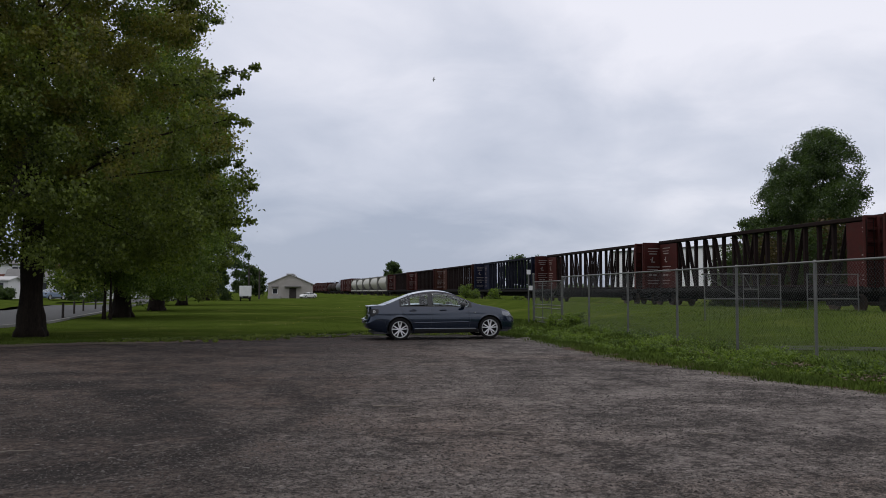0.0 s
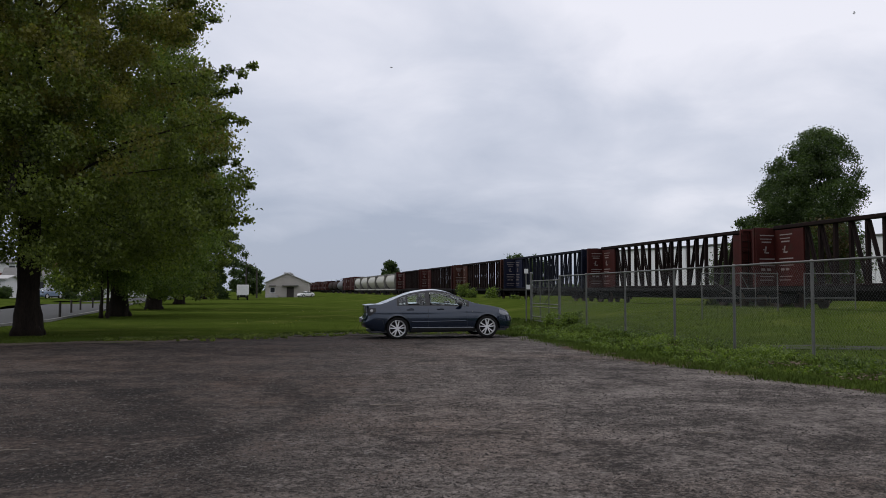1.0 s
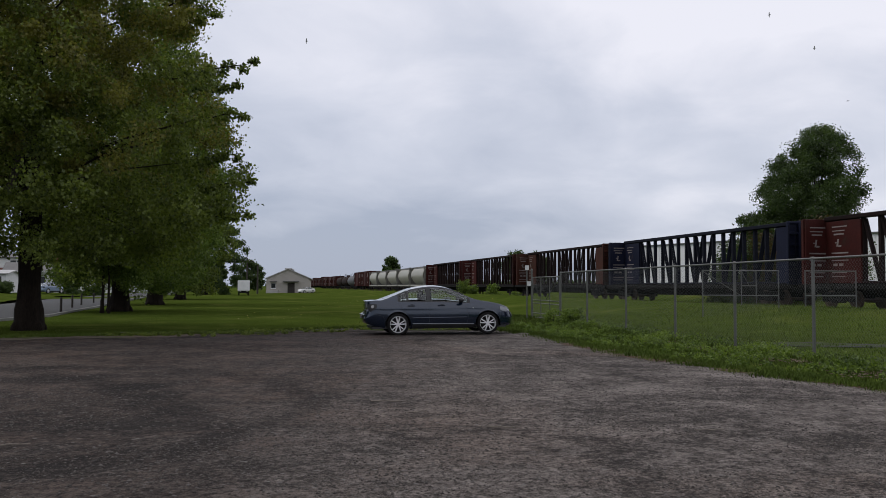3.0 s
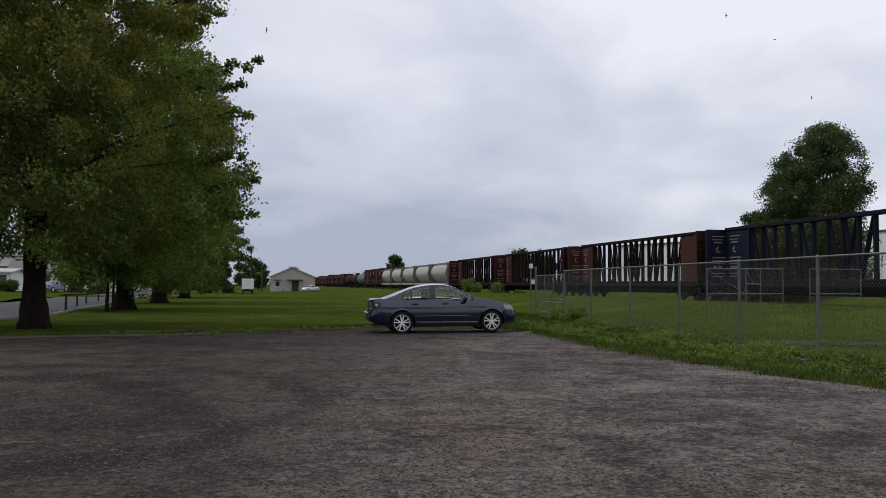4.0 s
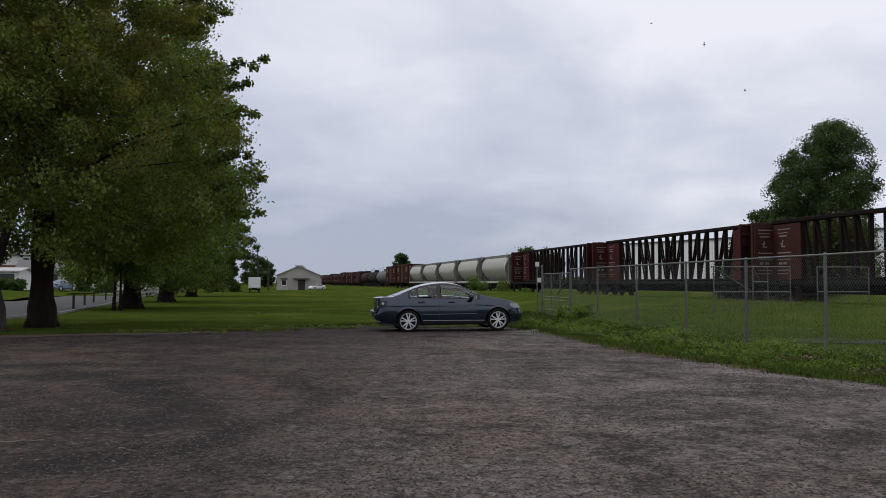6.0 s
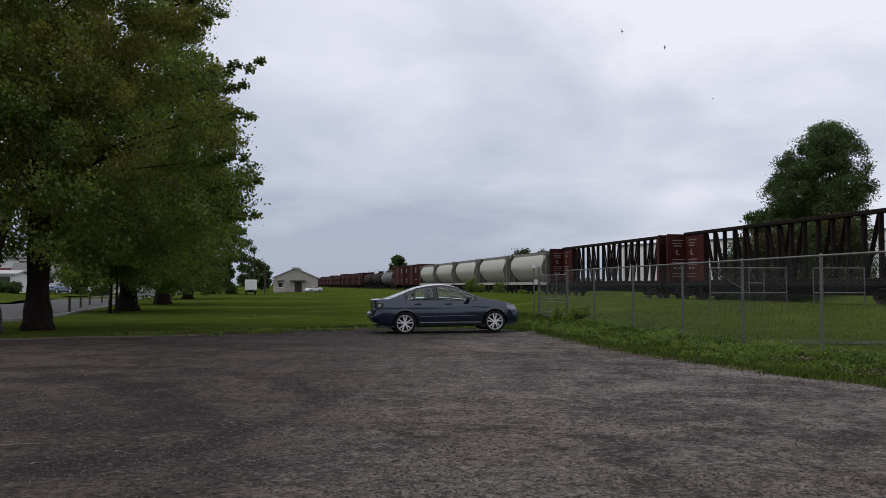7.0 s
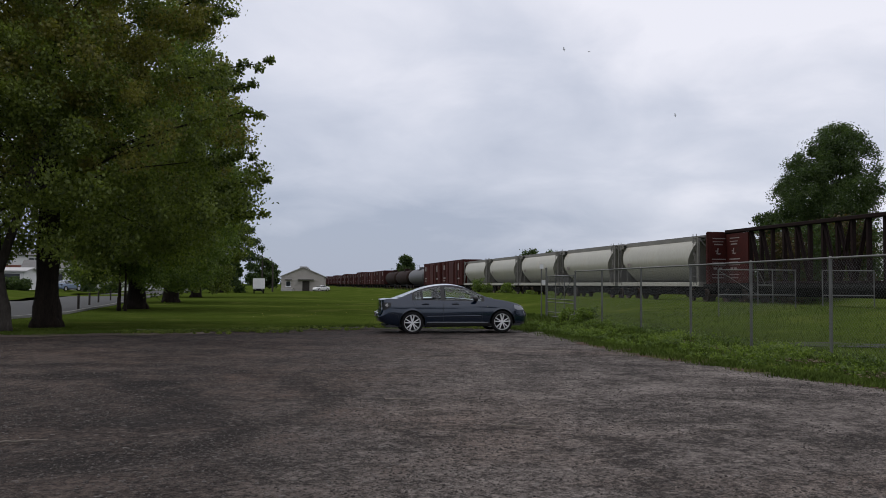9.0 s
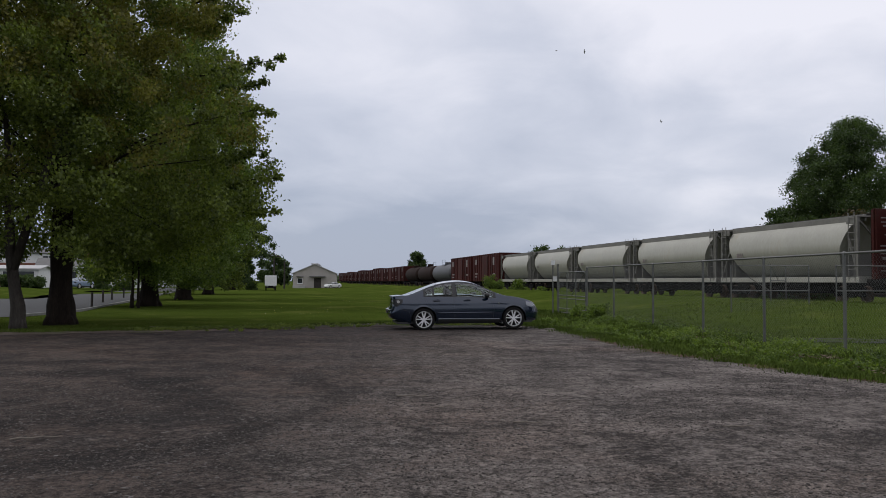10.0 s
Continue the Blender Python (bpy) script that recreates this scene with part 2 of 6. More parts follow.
def tube(bm, points, radii, sides=8):
    """A bent, tapered tube along points."""
    rings = []
    for i, (p, r) in enumerate(zip(points, radii)):
        p = Vector(p)
        d = (Vector(points[min(i + 1, len(points) - 1)]) - Vector(points[max(i - 1, 0)])).normalized()
        up = Vector((1, 0, 0)) if abs(d.x) < 0.9 else Vector((0, 1, 0))
        s = d.cross(up).normalized()
        u = s.cross(d)
        rings.append([bm.verts.new(p + (s * math.cos(k * math.tau / sides) + u * math.sin(k * math.tau / sides)) * r) for k in range(sides)])
    for a, b in zip(rings, rings[1:]):
        for k in range(sides):
            bm.faces.new((a[k], a[(k + 1) % sides], b[(k + 1) % sides], b[k]))
    bm.faces.new(rings[-1])
    bm.faces.new(rings[0][::-1])
    return bm


def lathe(bm, profile, axis="y", sides=20, centre=(0, 0, 0), caps=True):
    """Turns (along, radius) pairs round an axis."""
    rings = []
    c = Vector(centre)
    for h, r in profile:
        ring = []
        for k in range(sides):
            a, b = r * math.cos(k * math.tau / sides), r * math.sin(k * math.tau / sides)
            ring.append(bm.verts.new(c + (Vector((a, h, b)) if axis == "y" else Vector((h, a, b)) if axis == "x" else Vector((a, b, h)))))
        rings.append(ring)
    for a, b in zip(rings, rings[1:]):
        for k in range(sides):
            bm.faces.new((a[k], a[(k + 1) % sides], b[(k + 1) % sides], b[k]))
    if caps:
        bm.faces.new(rings[0])
        bm.faces.new(rings[-1])
    bmesh.ops.recalc_face_normals(bm, faces=bm.faces[:])
    return bm


# ---------------------------------------------------------------- the ground
TRACK_K, TRACK_S = 29.6, 0.23          # the track runs along x = K - S * y
TRACK_A = math.atan(TRACK_S)
TDIR = Vector((-math.sin(TRACK_A), math.cos(TRACK_A), 0))
TNEAR = Vector((-math.cos(TRACK_A), -math.sin(TRACK_A), 0))   # from the track towards the lot
RAIL_Z = 0.42


def track_point(u, off=0.0, z=0.0):
    """The point u metres along the track from y = 0, off metres towards the lot."""
    return Vector((TRACK_K, 0, z)) + TDIR * u + TNEAR * off


def smoothstep(a, b, x):
    x = min(1.0, max(0.0, (x - a) / (b - a)))
    return x * x * (3 - 2 * x)


def ground_z(x, y):
    off = (TRACK_K - TRACK_S * y - x) * math.cos(TRACK_A)      # distance on the lot's side of the track
    z = 0.76 * (1 - smoothstep(6.0, 15.5, off)) - 0.66 * (1 - smoothstep(2.8, 8.0, abs(off)))
    z += 0.35 * smoothstep(4.5, 9.0, -off)
    z *= smoothstep(18, 30, y)
    z += 0.6 * smoothstep(1, 10, -x - 32 - 0.32 * max(0.0, y - 60)) * smoothstep(57, 64, y)   # lawns of the houses lie higher
    if y > 31 and abs(x) < 80:
        z += 0.05 * noise.noise((x * 0.09, y * 0.07, 0.0)) * smoothstep(31, 50, y)
    return z


def build_ground():
    def axis(lim, fine, step):
        a = list(np.arange(-fine, fine + 0.01, step))
        far = [fine * 1.35 ** k for k in range(1, 40) if fine * 1.35 ** k < lim] + [lim]
        return [-v for v in far[::-1]] + a + far
    xs, ys = axis(3500, 72, 1.2), [-3500, -600, -120, -40] + list(np.arange(-20, 260, 1.25)) + [280, 320, 400, 600, 1000, 2000, 3800]
    verts = [(x, y, ground_z(x, y)) for y in ys for x in xs]
    n = len(xs)
    faces = [(j * n + i, j * n + i + 1, (j + 1) * n + i + 1, (j + 1) * n + i) for j in range(len(ys) - 1) for i in range(n - 1)]
    me = bpy.data.meshes.new("ground")
    me.from_pydata(verts, [], faces)
    me.materials.append(M_GRASS)
    me.polygons.foreach_set("use_smooth", [True] * len(me.polygons))
    tagged(new("ground", me), "mown green grass field with dandelions", "ground", kind="structure")


build_ground()


def strip_mesh(name, outline, z, mat, label, category, jag=0.0, step=0.6, follow=False):
    """A flat piece of ground with a worn, uneven edge, laid just over the turf."""
    rnd = random.Random(5)
    pts = []
    n = len(outline)
    for i in range(n):
        a, b = Vector((*outline[i], 0)), Vector((*outline[(i + 1) % n], 0))
        k = max(1, int((b - a).length / step)) if (b - a).length < 60 else 1
        for j in range(k):
            p = a.lerp(b, j / k)
            if k > 1:
                d = (b - a).normalized()
                w = noise.noise((p.x * 0.9, p.y * 0.9, 3.3)) * jag + rnd.uniform(-0.3, 0.3) * jag
                p = p + Vector((-d.y, d.x, 0)) * w
            pts.append(p)
    bm = bmesh.new()
    face = bm.faces.new([bm.verts.new((p.x, p.y, z)) for p in pts])
    if face.normal.z < 0:
        face.normal_flip()
    bmesh.ops.triangulate(bm, faces=[face])
    if follow:
        for v in bm.verts:
            v.co.z = ground_z(v.co.x, v.co.y) + z
    return tagged(part(name, bm, mat), label, category, kind="structure")


LOT = [(-80, -40), (-80, 17), (-40, 19.5), (-20, 20.8), (-11.9, 21.7), (-9.3, 23.0), (-7.7, 23.9), (-5.6, 25.6), (-3.0, 27.4),
       (-0.5, 28.0), (1.6, 27.4), (2.4, 25.4), (3.05, 23.0), (3.5, 20.0), (3.95, 17.4), (4.55, 15.6), (5.1, 14.1), (5.5, 13.0), (6.0, 12.1), (6.4, 11.3),
       (7.5, 9.0), (10, 4), (14, -6), (20, -40)]


def gravel_material():
    """Packed gravel: four scales of mottling, dark worn wheel arcs, pale chips and strong relief."""
    m = bpy.data.materials.new("packed_gravel")
    m.use_nodes = True
    nt = m.node_tree
    p = nt.nodes["Principled BSDF"]
    L = nt.links.new

    def node(kind, **sockets):
        n = nt.nodes.new(kind)
        for k, v in sockets.items():
            n.inputs[k].default_value = v
        return n

    def math_node(op, a, b, clamp=False):
        n = node("ShaderNodeMath")
        n.operation, n.use_clamp = op, clamp
        for i, v in enumerate((a, b)):
            if isinstance(v, (int, float)):
                n.inputs[i].default_value = v
            else:
                L(v, n.inputs[i])
        return n.outputs[0]

    tc = node("ShaderNodeTexCoord")
    co = tc.outputs["Object"]

    def noise_at(scale, detail=4.0, rough=0.6, dist=0.0):
        n = node("ShaderNodeTexNoise", Scale=scale, Detail=detail, Roughness=rough, Distortion=dist)
        L(co, n.inputs["Vector"])
        return n.outputs["Fac"]

    n2, n3 = noise_at(1.1, 4, 0.55, 0.5), noise_at(4.0, 2, 0.5)
    g1, g2 = noise_at(34, 3, 0.6), noise_at(90, 2, 0.5)
    tone = 0.425
    for n, gain in ((noise_at(0.24, 4, 0.6, 0.8), 0.9), (n2, 1.25), (n3, 0.85), (noise_at(12, 3, 0.6), 1.25), (g1, 1.6), (g2, 1.4)):
        tone = math_node("ADD", tone, math_node("MULTIPLY", math_node("SUBTRACT", n, 0.5), gain))
    # worn wheel tracks, broken up by the same mottling
    wob = noise_at(0.7, 5, 0.6)
    for cx, cy, r, w, s in ((-6.0, 9.6, 4.4, 0.5, 0.24), (-12.0, 4.5, 10.3, 0.5, 0.22), (-6.2, 9.4, 2.7, 0.4, 0.14), (3.5, 5.0, 9.8, 0.3, 0.14), (14.0, 2.0, 11.0, 0.4, 0.16), (2.0, 30.0, 13.5, 0.5, 0.14), (-2.0, -3.0, 11.2, 0.4, 0.12), (9.0, 22.0, 9.5, 0.3, 0.12)):
        d = node("ShaderNodeVectorMath")
        d.operation = "DISTANCE"
        d.inputs[1].default_value = (cx, cy, 0.012)
        L(co, d.inputs[0])
        off = math_node("ABSOLUTE", math_node("ADD", math_node("SUBTRACT", d.outputs["Value"], r), math_node("MULTIPLY", math_node("SUBTRACT", wob, 0.5), 1.8)), 0.0)
        mr = node("ShaderNodeMapRange")
        mr.inputs["From Min"].default_value, mr.inputs["From Max"].default_value = w * 0.2, w
        mr.inputs["To Min"].default_value, mr.inputs["To Max"].default_value = s, 0.0
        L(off, mr.inputs["Value"])
        tone = math_node("SUBTRACT", tone, math_node("MULTIPLY", mr.outputs[0], math_node("ADD", n3, 0.5)))
    ramp = node("ShaderNodeValToRGB")
    cr = ramp.color_ramp
    cr.elements[0].position, cr.elements[0].color = 0.08, (0.020, 0.0155, 0.013, 1)
    cr.elements[1].position, cr.elements[1].color = 0.95, (0.235, 0.205, 0.187, 1)
    ramp_in = node("ShaderNodeMapRange")
    ramp_in.inputs["From Min"].default_value, ramp_in.inputs["From Max"].default_value = 0.0, 1.0
    L(tone, ramp_in.inputs["Value"])
    e = cr.elements.new(0.5)
    e.color = (0.118, 0.100, 0.089, 1)
    L(ramp_in.outputs[0], ramp.inputs[0])
    # the trees' shade painted over the left half, mixed with browner earth
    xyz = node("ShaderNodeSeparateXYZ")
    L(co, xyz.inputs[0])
    tree_shade = node("ShaderNodeMapRange")
    tree_shade.interpolation_type = "SMOOTHSTEP"
    tree_shade.inputs["From Min"].default_value, tree_shade.inputs["From Max"].default_value = -0.8, 3.8
    L(math_node("SUBTRACT", math_node("MULTIPLY", math_node("SUBTRACT", n2, 0.5), 9.0), xyz.outputs["X"]), tree_shade.inputs["Value"])
    # multiply mix: darkens for the tree shade and browns the gravel
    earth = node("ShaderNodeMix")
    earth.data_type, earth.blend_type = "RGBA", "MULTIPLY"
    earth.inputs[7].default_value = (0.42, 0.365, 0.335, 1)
    L(tree_shade.outputs[0], earth.inputs[0])
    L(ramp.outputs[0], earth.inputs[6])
    # brown soil showing through in patches
    soil = node("ShaderNodeMix")
    soil.data_type = "RGBA"
    soil.blend_type = "MULTIPLY"
    soil.inputs[7].default_value = (1.12, 0.99, 0.90, 1)
    sr = node("ShaderNodeMapRange")
    sr.inputs["From Min"].default_value, sr.inputs["From Max"].default_value = 0.50, 0.66
    L(noise_at(0.16, 5, 0.6, 0.5), sr.inputs["Value"])
    L(sr.outputs[0], soil.inputs[0])
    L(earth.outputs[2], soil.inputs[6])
    vo = node("ShaderNodeTexVoronoi", Scale=30.0)
    L(co, vo.inputs["Vector"])
    vr = node("ShaderNodeMapRange")
    vr.inputs["From Min"].default_value, vr.inputs["From Max"].default_value = 0.86, 0.95
    L(vo.outputs["Color"], vr.inputs["Value"])
    chip = node("ShaderNodeMix")
    chip.data_type = "RGBA"
    chip.inputs[7].default_value = (0.15, 0.138, 0.13, 1)
    L(vr.outputs[0], chip.inputs[0])
    L(soil.outputs[2], chip.inputs[6])
    L(chip.outputs[2], p.inputs["Base Color"])
    p.inputs["Roughness"].default_value = 0.93
    p.inputs["Specular IOR Level"].default_value = 0.2
    bp = node("ShaderNodeBump", Strength=0.9, Distance=0.05)
    L(math_node("ADD", math_node("MULTIPLY", g1, 0.7), math_node("ADD", math_node("MULTIPLY", n3, 0.35), math_node("MULTIPLY", g2, 0.5))), bp.inputs["Height"])
    L(bp.outputs[0], p.inputs["Normal"])
    return m


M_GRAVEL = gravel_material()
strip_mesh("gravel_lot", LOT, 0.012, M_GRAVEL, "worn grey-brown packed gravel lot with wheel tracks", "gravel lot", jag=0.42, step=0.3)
M_DIRT = material("bare_dirt", (0.16, 0.122, 0.097), (0.06, 0.048, 0.039), 0.95, 0.8, 18, 0.6, third=(0.05, 0.06, 0.018), third_at=0.60, third_scale=0.8, bump_dist=0.03, spec=0.15)
M_EARTH = material("damp_earth", (0.070, 0.058, 0.046), (0.022, 0.019, 0.015), 0.95, 0.9, 14, 0.8, third=(0.040, 0.055, 0.012), third_at=0.54, third_scale=1.1, bump_dist=0.05, spec=0.1)
EDGE = [(-40, 19.3), (-20, 20.8), (-11.9, 21.7), (-9.3, 23.0), (-7.7, 23.9), (-5.6, 25.6), (-3.2, 27.2), (-3.0, 26.2), (-5.4, 24.6), (-7.4, 22.8), (-9.0, 21.7), (-11.9, 20.3), (-20, 19.3), (-40, 17.2)]
strip_mesh("dirt_margin", EDGE, 0.017, M_DIRT, "pale brown bare dirt margin of the lot", "dirt", jag=0.5, step=0.35)
LIP = [(2.75, 23.0), (3.15, 20.0), (3.55, 17.4), (4.15, 15.6), (4.7, 14.1), (5.1, 13.0), (5.6, 12.1), (6.0, 11.3), (7.1, 9.0), (9.6, 4.0),
       (10.3, 4.2), (7.8, 9.15), (6.65, 11.45), (6.25, 12.25), (5.75, 13.15), (5.4, 14.25), (4.85, 15.75), (4.25, 17.5), (3.75, 20.05), (3.25, 23.05)]
M_REDDIRT = material("reddish_soil", (0.105, 0.062, 0.045), (0.042, 0.026, 0.019), 0.95, 1.1, 22, 0.7, third=(0.045, 0.06, 0.014), third_at=0.57, third_scale=1.6, bump_dist=0.03, spec=0.15)
strip_mesh("soil_margin", LIP, 0.018, M_REDDIRT, "reddish-brown soil where the lot meets the grass", "soil", jag=0.35, step=0.25)
STREET = [(-90, 23), (-30, 28), (-17.2, 30.4), (-17.6, 36.5), (-21.9, 52), (-27, 68), (-36, 100), (-50.5, 160), (-59, 160), (-46, 110), (-40, 85), (-32, 60), (-45, 56), (-90, 52)]
strip_mesh("road", STREET, 0.02, M_ASPHALT, "grey asphalt residential street", "road", step=4)


def build_track():
    bm = bmesh.new()
    prof = [(-4.2, -0.1), (-2.6, RAIL_Z - 0.2), (2.6, RAIL_Z - 0.2), (4.2, -0.1)]
    rows = []
    for u in list(range(-60, 700, 20)):
        rows.append([bm.verts.new(track_point(u, o, z)) for o, z in prof])
    for a, b in zip(rows, rows[1:]):
        for i in range(3):
            bm.faces.new((a[i], a[i + 1], b[i + 1], b[i]))
    bmesh.ops.recalc_face_normals(bm, faces=bm.faces[:])
    tagged(part("track_bed", bm, M_BALLAST), "dark crushed-stone railway ballast bed", "ballast", kind="structure")
    track = thing("railway_track", Matrix(), "worn steel rails on dark timber sleepers", "railway track", kind="structure")
    for off in (-0.75, 0.75):
        bm = bmesh.new()
        bar(bm, track_point(-60, off, RAIL_Z - 0.02), track_point(680, off, RAIL_Z - 0.02), 0.07, 0.04)
        bar(bm, track_point(-60, off, RAIL_Z - 0.10), track_point(680, off, RAIL_Z - 0.10), 0.02, 0.14)
        bar(bm, track_point(-60, off, RAIL_Z - 0.175), track_point(680, off, RAIL_Z - 0.175), 0.14, 0.025)
        part("rail", bm, M_RAIL, track)
    tie = boxed(-0.11, 0.11, -1.3, 1.3, -0.1, 0.02)
    first = part("sleeper", tie, M_TIE, track)
    first.matrix_basis = Matrix.Translation(track_point(10, 0, RAIL_Z - 0.2)) @ pose(0, 0, 0, 0, 0, 90 + math.degrees(TRACK_A))
    for i in range(1, 200):
        o = new("sleeper", first.data)
        o.parent = track
        o.matrix_basis = Matrix.Translation(track_point(10 + i * 0.6, 0, RAIL_Z - 0.2)) @ pose(0, 0, 0, 0, 0, 90 + math.degrees(TRACK_A))


build_track()

# ---------------------------------------------------------------- the train
def bogie(parent, x):
    """A two-axle bogie under a wagon, standing on the rails."""
    bm = bmesh.new()
    for s in (-1, 1):
        y = s * 1.0
        box(bm, x - 1.15, x + 1.15, y - 0.07, y + 0.07, 0.62, 0.80, 0.03)
        box(bm, x - 0.45, x + 0.45, y - 0.08, y + 0.08, 0.28, 0.64, 0.04)
        for k in (-0.89, 0.89):
            box(bm, x + k - 0.18, x + k + 0.18, y - 0.1, y + 0.1, 0.32, 0.66, 0.04)
        bar(bm, (x - 0.9, y, 0.66), (x - 0.35, y, 0.34), 0.12)
        bar(bm, (x + 0.9, y, 0.66), (x + 0.35, y, 0.34), 0.12)
    box(bm, x - 0.25, x + 0.25, -1.1, 1.1, 0.50, 0.78, 0.03)
    b = part("bogie", bm, M_UNDER, parent)
    for k in (-0.89, 0.89):
        bm = bmesh.new()
        for s in (-1, 1):
            lathe(bm, [(s * 0.68, 0.1), (s * 0.68, 0.46), (s * 0.71, 0.46), (s * 0.72, 0.42), (s * 0.80, 0.415), (s * 0.80, 0.36), (s * 0.76, 0.33), (s * 0.76, 0.1)], "y", 20, (x + k, 0, 0.42))
        bar(bm, (x + k, -0.9, 0.42), (x + k, 0.9, 0.42), 0.08, sides=8)
        part("wheelset", bm, M_RAIL, b)
    return b


def coupler(parent, length):
    for s in (-1, 1):
        bm = bmesh.new()
        box(bm, min(s * (length / 2 - 0.9), s * (length / 2)), max(s * (length / 2 - 0.9), s * (length / 2)), -0.08, 0.08, 0.78, 0.96, 0.02)
        box(bm, min(s * (length / 2 - 0.18), s * length / 2), max(s * (length / 2 - 0.18), s * length / 2), -0.17, 0.17, 0.70, 1.02, 0.03)
        part("coupler", bm, M_UNDER, parent)


def marks(parent, rows, at, along, up, normal):
    """Unreadable lettering as plain bars: rows of (along0, along1, up0, up1) on a flat side."""
    bm = bmesh.new()
    at, along, up, normal = Vector(at), Vector(along), Vector(up), Vector(normal)
    for a0, a1, b0, b1, *lean in rows:
        k = lean[0] if lean else 0.0
        q = [at + along * (a0) + up * b0, at + along * a1 + up * b0, at + along * (a1 + k) + up * b1, at + along * (a0 + k) + up * b1]
        lo, hi = [bm.verts.new(p + normal * 0.002) for p in q], [bm.verts.new(p + normal * 0.008) for p in q]
        bm.faces.new(hi)
        for i in range(4):
            bm.faces.new((lo[i], lo[(i + 1) % 4], hi[(i + 1) % 4], hi[i]))
    bmesh.ops.recalc_face_normals(bm, faces=bm.faces[:])
    return tagged(part("lettering", bm, M_MARK, parent, "faded white lettering"), kind="stuff")


PANEL_MARKS = [(0.25, 1.15, 2.75, 2.81), (0.25, 1.0, 2.55, 2.60), (0.35, 0.95, 2.36, 2.44),
               (0.50, 0.60, 1.78, 2.16, 0.07), (0.60, 0.78, 1.76, 1.85, 0.03), (0.43, 0.52, 1.95, 2.01),
               (0.2, 1.2, 1.42, 1.49), (0.2, 1.0, 1.24, 1.29), (0.2, 1.2, 1.06, 1.11), (0.3, 0.55, 0.80, 0.93), (0.65, 0.9, 0.80, 0.93), (0.2, 1.1, 0.45, 0.50), (0.2, 1.0, 0.25, 0.30)]
CB_LEN = 23.4
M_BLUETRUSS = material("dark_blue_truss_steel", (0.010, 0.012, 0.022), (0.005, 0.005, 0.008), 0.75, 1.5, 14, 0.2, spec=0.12)


